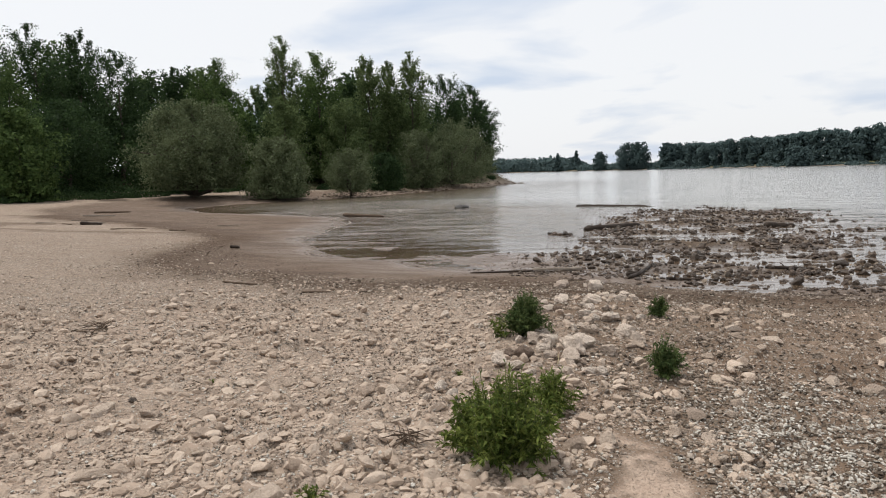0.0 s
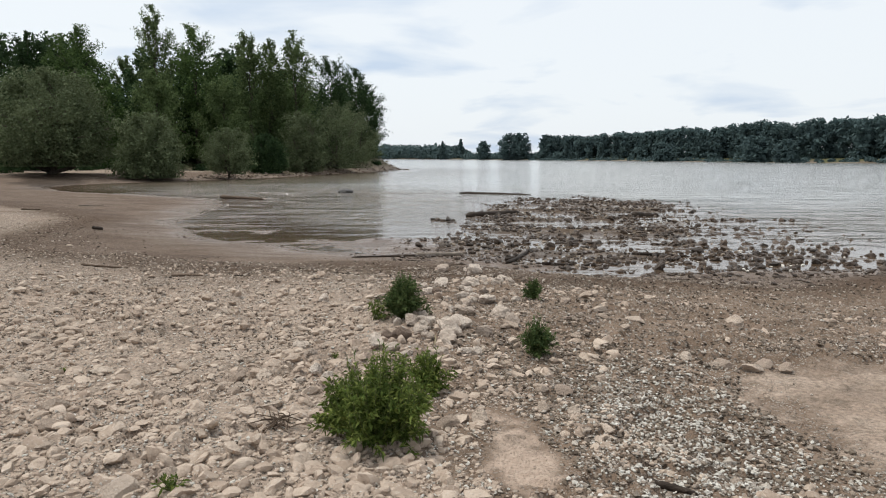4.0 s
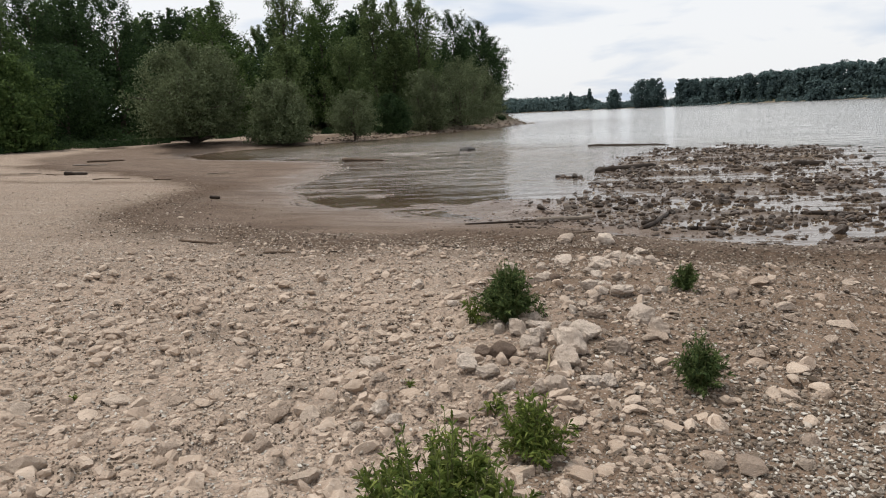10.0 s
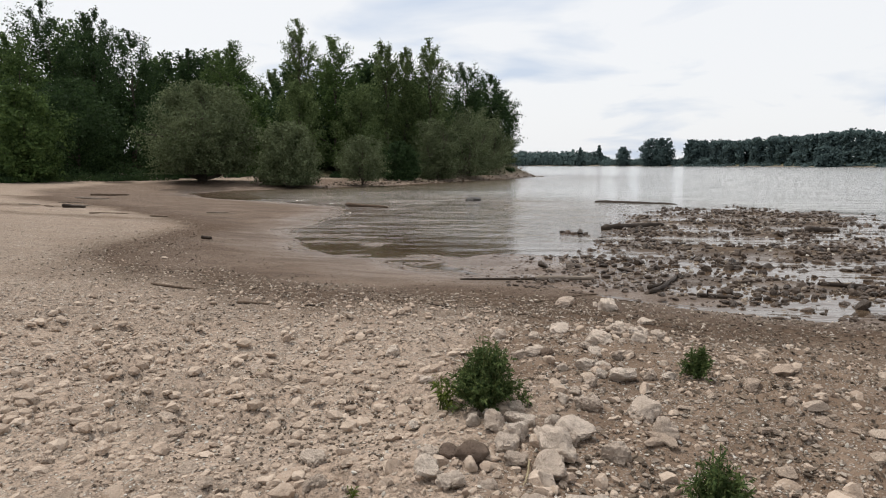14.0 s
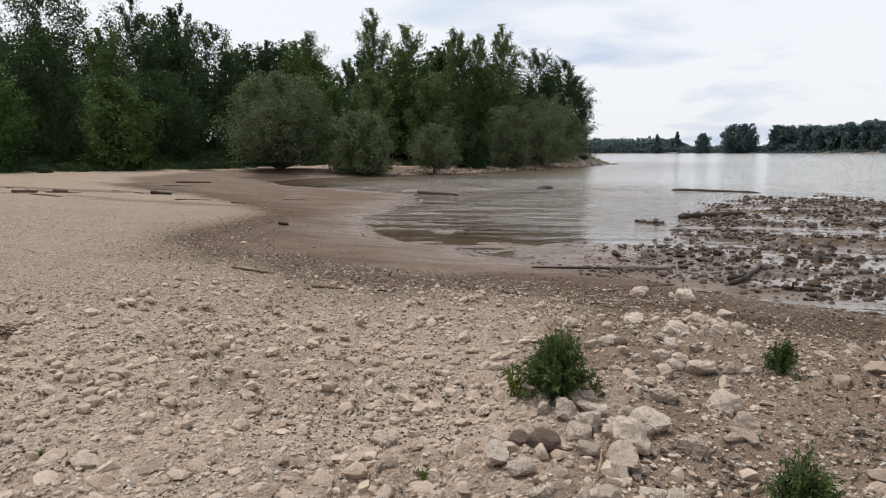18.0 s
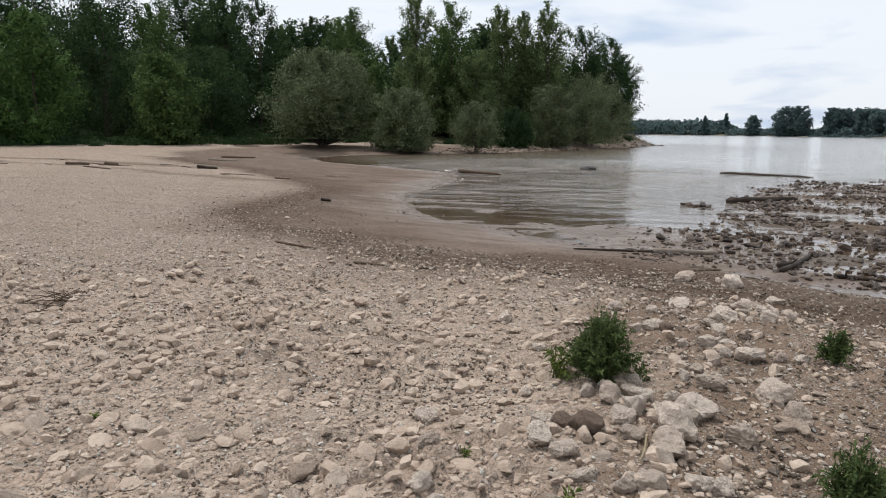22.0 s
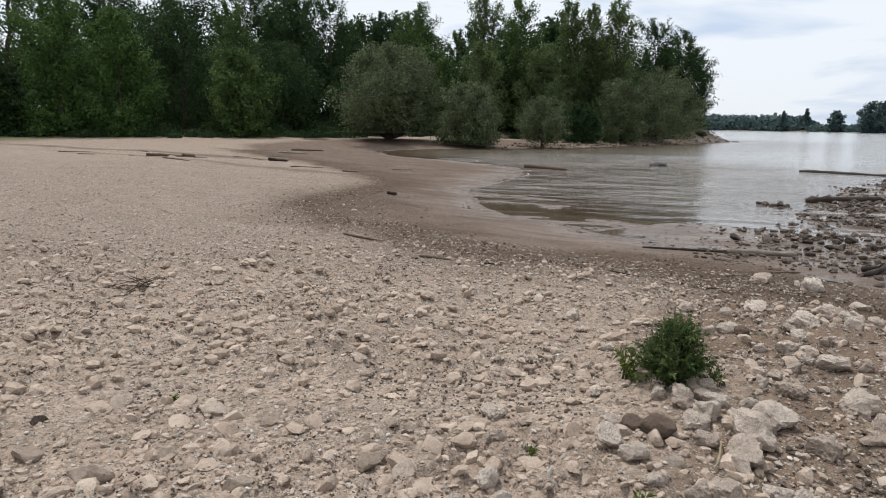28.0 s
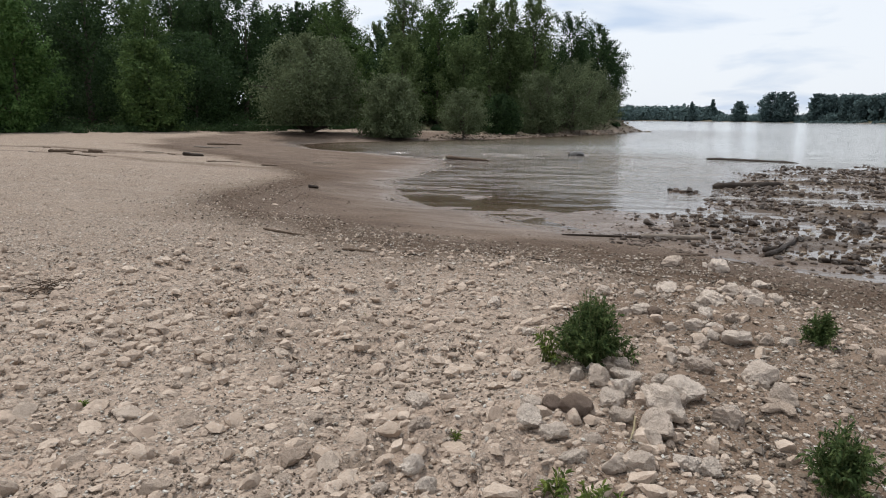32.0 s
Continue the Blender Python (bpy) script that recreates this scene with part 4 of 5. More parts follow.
strewn("wet_rubble", x, y, (0.018 + 0.022 * low_side + 0.10 * rng.random(len(x)) ** 3.4) * np.clip(away / 17, 0.8, 1.05), WET_LUMPS, LEAST[1], WET_RUBBLE, "dark wet rubble and mud-coated stones in shallow water", "rubble", sink=0.2, tall=0.8)
x, y = rng.uniform(1, 14, 9000), rng.uniform(11, 30, 9000)
keep = (rng.random(9000) < bar(x, y) * (0.1 + rough(x, y, 0.7, 46) ** 2)) & (shore(x, y) < 0.6)
x, y = x[keep], y[keep]
strewn("pale_rubble", x, y, 0.015 + 0.06 * rng.random(len(x)) ** 2.5, WET_LUMPS, LEAST[1], DARK_GRIT, "brown and pale damp stones among the wet rubble", "rubble", sink=0.2, tall=0.7)
x, y = rng.uniform(1, 14, 3000), rng.uniform(11, 28, 3000)
keep = (rng.random(3000) < bar(x, y) * (0.05 + rough(x, y, 0.9, 65) ** 2)) & (shore(x, y) < 0.6)
x, y = x[keep], y[keep]
strewn("pale_bar_stones", x, y, 0.015 + 0.045 * rng.random(len(x)) ** 2.5, WET_LUMPS, LEAST[1], SHELL, "pale bleached stones and shells among the wet rubble", "rubble", sink=0.15, tall=0.7)
# a thin scatter along the muddy edge
x, y = rng.uniform(1.2, 11, 1500), rng.uniform(9.0, 15, 1500)
keep = np.abs(shore(x, y) - 0.6) < 1.3 * rng.random(1500)
x, y = x[keep], y[keep]
strewn("muddy_stones", x, y, 0.02 + 0.07 * rng.random(len(x)) ** 2, WET_LUMPS, LEAST[1], WET_RUBBLE, "muddy dark stones along the waterline", "rubble", sink=0.25, tall=0.7)


# flat dark scraps of bark and weed on the mud
x, y = rng.uniform(1.0, 13, 6000), rng.uniform(9, 17, 6000)
d = shore(x, y)
keep = (np.abs(d - 0.5) < 1.5) & (rng.random(6000) < 0.2 + 0.8 * rough(x * 0.5, y * 1.6, 0.6, 36) ** 2)
x, y = x[keep], y[keep]
strewn("mud_scraps", x, y, 0.02 + 0.06 * rng.random(len(x)) ** 2.5, FLAKES, LEAST[1], LITTER, "dark scraps of bark, weed and mud along the waterline", "flotsam", sink=0.1, tall=0.5, lean=0.15)


x, y = rng.uniform(-14, 14, 9000), rng.uniform(62, 122, 9000)
d = shore(x, y)
keep = (d > -0.3) & (d < 5) & (rng.random(9000) < 0.25 + 0.75 * rough(x, y, 2.5, 68))
x, y = x[keep], y[keep]
strewn("spit_stones", x, y, 0.08 + 0.22 * rng.random(len(x)) ** 2.5, CHIPS, LEAST[1], DARK_GRIT, "brown stones and clods along the edge of the spit", "rubble", sink=0.2, tall=0.7)


# ---- wood ----
def tube(points, radii, sides=8, rng=None, knobs=0.0):
    """A tapered tube along points, closed at both ends: vertices and quads."""
    points, radii = np.asarray(points, float), np.asarray(radii, float)
    n = len(points)
    way = np.gradient(points, axis=0)
    way /= np.linalg.norm(way, axis=1)[:, None] + 1e-9
    ref = np.where(np.abs(way[:, 2:3]) > 0.9, [[1.0, 0, 0]], [[0, 0, 1.0]])
    u = np.cross(way, ref)
    u /= np.linalg.norm(u, axis=1)[:, None] + 1e-9
    w = np.cross(way, u)
    a = np.linspace(0, 2 * np.pi, sides, endpoint=False)
    r = radii[:, None] * (1 + (rng.normal(0, knobs, (n, sides)) if rng is not None and knobs else 0))
    v = points[:, None] + r[..., None] * (np.cos(a)[None, :, None] * u[:, None] + np.sin(a)[None, :, None] * w[:, None])
    v = np.concatenate([v.reshape(-1, 3), points[:1], points[-1:]])
    f = []
    for i in range(n - 1):
        for j in range(sides):
            k = (j + 1) % sides
            f.append((i * sides + j, i * sides + k, (i + 1) * sides + k, (i + 1) * sides + j))
    for j in range(sides):
        k = (j + 1) % sides
        f.append((n * sides, k, j, j))
        f.append((n * sides + 1, (n - 1) * sides + j, (n - 1) * sides + k, (n - 1) * sides + k))
    return v, np.array(f)


def tubes(name, pieces):
    """Several tubes in one mesh."""
    bm_v, bm_f, base = [], [], 0
    for v, f in pieces:
        bm_v.append(v)
        bm_f.append(f + base)
        base += len(v)
    v, f = np.concatenate(bm_v), np.concatenate(bm_f)
    me = bpy.data.meshes.new(name)
    faces = [tuple(dict.fromkeys(q)) for q in f.tolist()]
    me.from_pydata(v.tolist(), [], faces)
    me.polygons.foreach_set("use_smooth", np.full(len(me.polygons), True))
    me.update()
    return me


def log(a, b, r0, r1, material, label, lift=0.5, bend=0.035, name="driftwood_log", stubs=0, seed=1, sides=12):
    """A trunk or stick lying on the ground from a to b."""
    rng = np.random.default_rng(seed)
    a, b = np.array(a, float), np.array(b, float)
    n = 14
    t = np.linspace(0, 1, n)[:, None]
    p = a + (b - a) * t
    side = np.array([-(b - a)[1], (b - a)[0]])
    p = p + side * (np.sin(t * 3.1 + seed) * bend + rng.normal(0, bend * 0.2, (n, 1)))
    r = r0 + (r1 - r0) * t[:, 0]
    ground = np.maximum(height(p[:, 0], p[:, 1]), WATER - 0.05)
    z = np.polyval(np.polyfit(t[:, 0], ground, 1), t[:, 0]) + r * lift * 2 - r * 0.15
    pts = np.column_stack([p, z])
    mid = pts.mean(0)
    girth = r * (1 + rng.normal(0, 0.09, n))
    girth[0] *= 0.6
    girth[-1] *= 0.35
    pieces, ends = [tube(pts - mid, girth, sides, rng, 0.09)], []
    for _ in range(stubs):
        i = int(rng.integers(3, n - 2))
        d = rng.normal(size=3)
        d[2] = abs(d[2]) * 0.8
        d /= np.linalg.norm(d)
        q = pts[i] - mid
        L = r0 * rng.uniform(2, 5)
        ends.append(tube([q, q + d * L * 0.6, q + d * L + (0, 0, -0.1 * L)], [r[i] * 0.4, r[i] * 0.3, r[i] * 0.12], 6))
    ob = thing(name, tubes(name, pieces), material, label, "driftwood")
    ob.location = mid
    for piece in ends:
        part("stub", tubes("stub", [piece]), material, ob)
    return ob


log((0.2, 13.85), (1.62, 13.92), 0.016, 0.026, WET_WOOD, "long dark stick lying on wet mud", seed=2, name="driftwood_stick", bend=0.01)
log((1.52, 13.93), (2.6, 14.16), 0.045, 0.04, DRY_WOOD, "split pale driftwood plank on wet mud", seed=3, name="driftwood_plank", bend=0.005)
log((4.4, 23.7), (6.7, 24.7), 0.115, 0.085, WET_WOOD, "thick dark waterlogged log on the stony bar", seed=4, lift=0.4)
log((7.0, 39.4), (10.6, 37.0), 0.13, 0.08, WET_WOOD, "long dark log lying in shallow water", seed=5, lift=0.3)
log((10.4, 23.0), (11.5, 23.1), 0.13, 0.09, WET_WOOD, "short dark log among wet stones", seed=6, lift=0.4)
log((-6.2, 35.8), (-3.8, 34.6), 0.10, 0.07, BROWN_WOOD, "brown log half sunk in the bay", seed=7, lift=0.7)
lay_stone(0.25, 40.9, 0.95, [mesh("stone", lumpy(COARSE[0], RNG, 0.25), COARSE[1])], DARK_STUMP, "dark low stone standing out of the bay water", "", turn=30, sink=-0.05, tall=0.5)
log((2.8, 17.8), (3.45, 16.6), 0.035, 0.02, WET_WOOD, "crooked wet branch on the mud", seed=9, bend=0.12, stubs=3, name="driftwood_branch", sides=8)
log((3.1, 12.75), (4.2, 14.5), 0.05, 0.03, WET_WOOD, "dark branch in a shallow pool", seed=10, bend=0.06, stubs=0, name="driftwood_branch", sides=8)
log((3.3, 13.25), (3.75, 13.75), 0.05, 0.03, WET_WOOD, "dark forked root lying on the muddy bar", seed=41, bend=0.1, stubs=4, name="driftwood_branch", sides=8)
log((3.9, 12.6), (4.5, 12.45), 0.04, 0.02, WET_WOOD, "dark wet branch beside the pool", seed=42, bend=0.08, stubs=3, name="driftwood_branch", sides=8)
log((6.2, 13.6), (7.4, 13.3), 0.04, 0.03, WET_WOOD, "dark sodden branch among wet stones", seed=43, bend=0.05, stubs=2, name="driftwood_branch", sides=8)
log((1.62, 11.3), (2.3, 12.1), 0.018, 0.012, BROWN_WOOD, "thin brown stick above the rubble ridge", seed=44, name="driftwood_stick", sides=7)
log((-21.0, 37.0), (-19.2, 37.3), 0.05, 0.035, DRY_WOOD, "weathered pole lying on damp sand", seed=45, name="driftwood_pole", sides=8)
log((-4.19, 11.5), (-3.4, 11.2), 0.02, 0.014, BROWN_WOOD, "thin brown stick on the strand line", seed=11, name="driftwood_stick", sides=7)
log((-2.5, 10.3), (-2.0, 10.0), 0.018, 0.014, BROWN_WOOD, "short brown stick on the strand line", seed=12, name="driftwood_stick", sides=7)
log((-21.6, 27.0), (-20.8, 27.5), 0.07, 0.06, BROWN_WOOD, "short brown log lying on sand", seed=13)
log((-21.3, 29.0), (-20.7, 29.2), 0.085, 0.075, BROWN_WOOD, "short thick brown log lying on sand", seed=14)
log((-16.6, 29.0), (-15.7, 29.2), 0.085, 0.05, WET_WOOD, "dark broken log lying on sand", seed=15)
log((-22.6, 41.2), (-20.9, 42.5), 0.07, 0.05, BROWN_WOOD, "thin log on the far sand", seed=17)
log((-36, 68), (-32.2, 68.6), 0.17, 0.09, DRY_WOOD, "bleached fallen trunk below the trees", seed=18, lift=1.4)
log((1.42, 2.74), (1.60, 2.62), 0.022, 0.014, WET_WOOD, "dark broken piece of driftwood on shell gravel", seed=19, stubs=1, name="driftwood_piece", sides=8)
log((-6.6, 19.0), (-6.35, 19.1), 0.05, 0.04, WET_WOOD, "small dark lump of wood on wet sand", seed=20, name="driftwood_piece", sides=8)

log((0.76, 5.22), (0.71, 5.0), 0.006, 0.004, DRY_STALK, "thin pale dry stalk lying over stones", seed=31, name="dry_stalk", sides=6, lift=3.0)

# sticks left along the wrack lines
stick_rng = np.random.default_rng(90)
for k in range(14):
    x, y = stick_rng.uniform(-27, -8), stick_rng.uniform(25, 34)
    a, L = stick_rng.normal(0.1, 0.35), stick_rng.uniform(0.5, 1.5)
    if shore(x, y) > 2.5:
        log((x, y), (x + L * math.cos(a), y + L * math.sin(a)), 0.03, 0.015, BROWN_WOOD if k % 3 else DRY_WOOD, "weathered stick lying on the wide beach", seed=100 + k, name="driftwood_stick", sides=6, bend=0.06)
for k in range(20):
    x, y = stick_rng.uniform(-6, 3), stick_rng.uniform(9, 16)
    off = float(shore(x, y) - strand_edge(x, y))
    a, L = stick_rng.normal(-0.1, 0.6), stick_rng.uniform(0.14, 0.5)
    if -1.8 < off < 1.0:
        log((x, y), (x + L * math.cos(a), y + L * math.sin(a)), 0.009, 0.005, BROWN_WOOD if k % 2 else WET_WOOD, "thin twig on the strand line", seed=130 + k, name="driftwood_twig", sides=5, bend=0.08)

# little heaps of twigs caught beside stones
rng = np.random.default_rng(77)


def twig_heap(hx, hy, size, label):
    heap = new("twig_heap")
    heap.location = (hx, hy, at(hx, hy))
    tagged(heap, label, "twigs")
    for _ in range(26):
        a = rng.uniform(0, 6.28)
        c = np.append(rng.normal(0, 0.06, 2), rng.uniform(0.01, 0.07)) * size
        d = np.array([math.cos(a), math.sin(a), rng.normal(0, 0.25)]) * rng.uniform(0.05, 0.13) * size
        part("twig", tubes("twig", [tube([c - d, c + (0, 0, 0.008), c + d], [0.003, 0.004, 0.002], 5)]), BROWN_WOOD, heap)


twig_heap(-0.36, 3.68, 0.8, "small tangled heap of dry dark twigs beside a stone")
twig_heap(-3.86, 6.9, 1.5, "flat tangled heap of dry brown stalks on sand")

for x, y, w in ((-5.69, 15.05, 0.14), (-3.22, 12.0, 0.15), (-2.8, 11.0, 0.09), (0.59, 10.03, 0.12), (-0.87, 9.15, 0.11)):
    lay_stone(x, y, w, ROCKS, SHELL, "pale bleached pebble lying on dark strand gravel", "pale stones of the strand", tall=0.8)
lay_stone(-2.38, 4.5, 0.11, ROCKS_WET, DARK_STUMP, "dark grey stone lying on dry sand", "")
lay_stone(-0.69, 5.08, 0.05, ROCKS_BROWN, BRICK_RED, "small chip of red brick in the sand", "", name="brick_chip")

# thin foam left along the edge of the last wavelet
foam_rng = np.random.default_rng(64)
for line in (((-5.15, 31.6), (-4.9, 30.4), (-5.15, 28.2), (-5.2, 26.0), (-5.35, 24.2), (-6.1, 23.0)), ((-11.6, 40.0), (-9.6, 38.2), (-7.6, 36.6), (-6.2, 34.8))):
    px, py = np.array(line).T
    t = np.linspace(0, len(px) - 1, 60)
    fx, fy = np.interp(t, np.arange(len(px)), px) + foam_rng.normal(0, 0.025, 60), np.interp(t, np.arange(len(px)), py) + foam_rng.normal(0, 0.03, 60)
    v, f = tube(np.column_stack([fx, fy, np.full(60, WATER)]), 0.032 * (0.35 + 0.9 * foam_rng.random(60)), 8, foam_rng, 0.2)
    v[:, 2] = np.maximum(height(v[:, 0], v[:, 1]), WATER) + (v[:, 2] - WATER) * 0.45 + 0.006
    thing("wave_foam", tubes("wave_foam", [(v, f)]), FOAM, "thin pale line of foam along the water's edge", "foam", kind="stuff")


# ---- shrubs ----
def blade_leaves(base, way, length, width, rng):
    """Narrow bent leaves, four triangles each."""
    n = len(base)
    side = np.cross(way, rng.normal(size=(n, 3)))
    side /= np.linalg.norm(side, axis=1)[:, None] + 1e-9
    L, W = length[:, None], width[:, None]
    droop = np.zeros((n, 3))
    droop[:, 2] = -0.22 * length
    v = np.stack([base, base + way * L * 0.45 + side * W, base + way * L * 0.45 - side * W, base + way * L + droop, base + way * L * 0.5 - droop * 0.15], 1)
    f = np.array([[0, 1, 4], [0, 4, 2], [1, 3, 4], [4, 3, 2]])
    return v.reshape(-1, 3), (f[None] + (np.arange(n) * 5)[:, None, None]).reshape(-1, 3)


def shrub(x, y, wide, tall, stems, leaves, material, label, seed, leaf=0.05, name="willow_shrub", lean=(0, 0), vase=0.4, bare=0.22):
    rng = np.random.default_rng(seed)
    root = tagged(new(name), label, "shrub")
    root.location = (x, y, at(x, y) - 0.01)
    pieces, bases, ways = [], [], []
    per = max(1, leaves // (stems * 3))
    for _ in range(stems):
        a, out = rng.uniform(0, 6.283), rng.random() ** 0.55 * 1.08
        tip = np.array([math.cos(a) * wide * 0.5 * min(out, 1.15) + lean[0], math.sin(a) * wide * 0.5 * min(out, 1.15) + lean[1], tall * rng.uniform(0.62, 1.06) * (1 - 0.45 * min(out, 1.1) ** 2.6)])
        foot = np.append(rng.normal(0, wide * 0.05, 2), 0)
        bow = np.append((tip[:2] - foot[:2]) * (0.95 - vase), tip[2] * (0.3 + 0.5 * vase))
        line = np.array([(1 - t) ** 2 * foot + 2 * t * (1 - t) * bow + t * t * tip for t in np.linspace(0, 1, 6)])
        pieces.append(tube(line, np.linspace(0.0045, 0.0012, 6) * (0.6 + tall), 4))
        lines = [line]
        for _ in range(2):
            k = int(rng.integers(1, 4))
            d = rng.normal(size=3) * 0.45 + (tip - foot) / np.linalg.norm(tip - foot)
            d = d / np.linalg.norm(d) * tall * rng.uniform(0.18, 0.42)
            twig = np.array([line[k], line[k] + d * 0.55 + (0, 0, 0.01), line[k] + d])
            pieces.append(tube(twig, [0.002, 0.0015, 0.0008], 4))
            lines.append(twig)
        for some in lines:
            t = rng.uniform(bare, 1.0, per) * (len(some) - 1)
            i = np.minimum(t.astype(int), len(some) - 2)
            g = (t - i)[:, None]
            bases.append(some[i] * (1 - g) + some[i + 1] * g)
            along = some[i + 1] - some[i]
            along /= np.linalg.norm(along, axis=1)[:, None]
            w = along * 0.6 + rng.normal(0, 0.62, (per, 3)) + (0, 0, 0.12)
            ways.append(w / np.linalg.norm(w, axis=1)[:, None])
    part("stem", tubes("stem", pieces), GREEN_STEM, root, "thin greenish stems")
    b, w = np.concatenate(bases), np.concatenate(ways)
    L = leaf * rng.uniform(0.6, 1.25, len(b))
    v, f = blade_leaves(b, w, L, L * rng.uniform(0.10, 0.17, len(b)), rng)
    part("foliage", mesh("foliage", v, f), material, root, "narrow willow leaves")
    return root


shrub(0.19, 3.46, 0.585, 0.53, 120, 15000, SALLOW, "bushy bright green willow seedling on stony sand", 1, 0.042, vase=0.15, bare=0.1)
shrub(0.58, 4.22, 0.36, 0.30, 34, 2600, SALLOW, "smaller green willow seedling behind the bush", 2, 0.038)
shrub(0.56, 5.86, 0.30, 0.44, 120, 11500, SALLOW_DARK, "dense dark green willow shrub among stones", 3, 0.033)
shrub(0.30, 5.95, 0.22, 0.22, 10, 300, SALLOW, "sparse pale shoots beside the willow shrub", 4, 0.045)
shrub(0.76, 5.9, 0.14, 0.16, 6, 90, SALLOW_DARK, "low side shoots of the willow shrub", 14, 0.04)
shrub(1.50, 4.84, 0.205, 0.35, 44, 3800, SALLOW_DARK, "small upright green willow seedling on gravel", 5, 0.034)
shrub(1.96, 6.55, 0.185, 0.26, 40, 3000, SALLOW_DARK, "small dark green shrub by the stones", 6, 0.03)
shrub(0.42, 4.60, 0.12, 0.14, 7, 120, SALLOW, "tiny green sprout between cobbles", 7, 0.04)
shrub(-0.73, 2.88, 0.14, 0.10, 9, 120, SALLOW, "tiny yellow-green sprout in the gravel", 8, 0.035)
shrub(-0.05, 5.0, 0.07, 0.06, 5, 50, SALLOW, "tiny green sprout between cobbles", 9, 0.03)
shrub(-1.1, 6.9, 0.08, 0.06, 5, 50, SALLOW, "tiny green sprout in dry sand", 10, 0.03)
shrub(-2.0, 5.0, 0.08, 0.05, 5, 50, SALLOW, "tiny green sprout in dry sand", 12, 0.03)


# ---- trees ----
def sprigs(p, normal, size, rng, slim=0.5):
    """Leaf sprays, two triangles each, bent along the middle."""
    n = len(p)
    u = np.cross(normal, rng.normal(size=(n, 3)))
    u /= np.linalg.norm(u, axis=1)[:, None] + 1e-9
    w = np.cross(normal, u)
    s = size[:, None]
    v = np.stack([p - u * s, p + w * s * slim + normal * s * 0.15, p + u * s, p - w * s * slim + normal * s * 0.15], 1)
    f = np.array([[0, 1, 3], [1, 2, 3]])
    return v.reshape(-1, 3), (f[None] + (np.arange(n) * 4)[:, None, None]).reshape(-1, 3)


PROFILES = {
    "poplar": ([0.0, 0.10, 0.25, 0.45, 0.65, 0.82, 0.93, 1.0], [0.60, 0.82, 1.0, 1.0, 0.92, 0.75, 0.52, 0.22]),
    "broad": ([0.0, 0.06, 0.22, 0.45, 0.68, 0.86, 0.95, 1.0], [0.72, 0.92, 1.0, 0.98, 0.90, 0.70, 0.48, 0.15]),
    "dome": ([0.0, 0.05, 0.20, 0.42, 0.62, 0.80, 0.93, 1.0], [0.62, 0.84, 1.0, 1.0, 0.92, 0.73, 0.47, 0.1]),
    "spire": ([0.0, 0.08, 0.3, 0.6, 0.85, 1.0], [0.55, 0.9, 1.0, 0.75, 0.4, 0.04]),
}


STEEP = {"poplar": 1.15, "spire": 1.5, "broad": 0.75, "dome": 0.7}


def crown(kind, wide, low, top, limbs, leaves, leaf, rng, droop=0.0, spray=0.2):
    """A crown of leafy twigs on limbs that reach out to the tree's outline: vertices, faces and the limbs' tips."""
    hs, rs = PROFILES[kind]
    t = np.append((np.arange(limbs - 1) + rng.uniform(0, 1, limbs - 1)) / limbs, 1.0)
    prof = np.interp(t, hs, rs)
    r = prof * wide / 2 * np.sqrt(rng.uniform(0.45, 0.92, limbs) if kind == "dome" else rng.uniform(0.1, 1.0, limbs))
    a = np.arange(limbs) * 2.4 + rng.normal(0, 0.5, limbs)
    z = low + (top - low) * t * rng.uniform(0.94, 1.0, limbs)
    tip = np.column_stack([np.cos(a) * r, np.sin(a) * r, z])
    foot = np.column_stack([tip[:, 0] * 0.12, tip[:, 1] * 0.12, np.maximum(z - r * STEEP[kind] - 0.05 * (top - low), low * 0.7)])
    many = 7
    s = rng.uniform(0.3, 1.0, (limbs, many))
    s[:, 0] = 0.97
    way = tip - foot
    way /= np.linalg.norm(way, axis=1)[:, None] + 1e-9
    start = (foot[:, None] + (tip - foot)[:, None] * s[..., None]).reshape(-1, 3)
    turn = way[:, None] * 0.75 + rng.normal(0, 0.5, (limbs, many, 3)) + (0, 0, 0.15 if kind in ("poplar", "spire") else 0.05)
    turn = turn.reshape(-1, 3)
    turn /= np.linalg.norm(turn, axis=1)[:, None]
    long = (rng.uniform(0.5, 1.25, (limbs, many)) * (spray * wide * (0.45 + 0.55 * prof))[:, None]).ravel()
    who = rng.choice(len(long), leaves, p=long / long.sum())
    u = rng.random(leaves) ** 0.8
    fluff = (0.08 + 0.15 * np.sin(u * 2.6)) * long[who]
    d = rng.normal(size=(leaves, 3))
    p = start[who] + turn[who] * (u * long[who])[:, None] + d * fluff[:, None]
    # leaves on the inner wood close the crown behind its sprays
    inner = int(leaves * 0.3)
    on, far = rng.integers(0, limbs, inner), rng.uniform(0.25, 0.95, inner)
    p[:inner] = foot[on] + (tip - foot)[on] * far[:, None] + d[:inner] * (0.06 * wide * prof[on])[:, None]
    if droop:
        p[:, 2] -= droop * np.hypot(p[:, 0], p[:, 1]) ** 2 / (wide / 2) * rng.random(leaves)
    over = np.maximum(p[:, 2] - top, 0)
    p[:, 2] = np.maximum(p[:, 2] - over * 0.7, low * 0.6 + 0.05)
    n = d / np.linalg.norm(d, axis=1)[:, None] * 0.6 + rng.normal(0, 0.5, (leaves, 3)) + (0, 0, 0.3)
    n /= np.linalg.norm(n, axis=1)[:, None]
    v, f = sprigs(p, n, leaf * rng.uniform(0.6, 1.35, leaves), rng)
    return v, f, tip


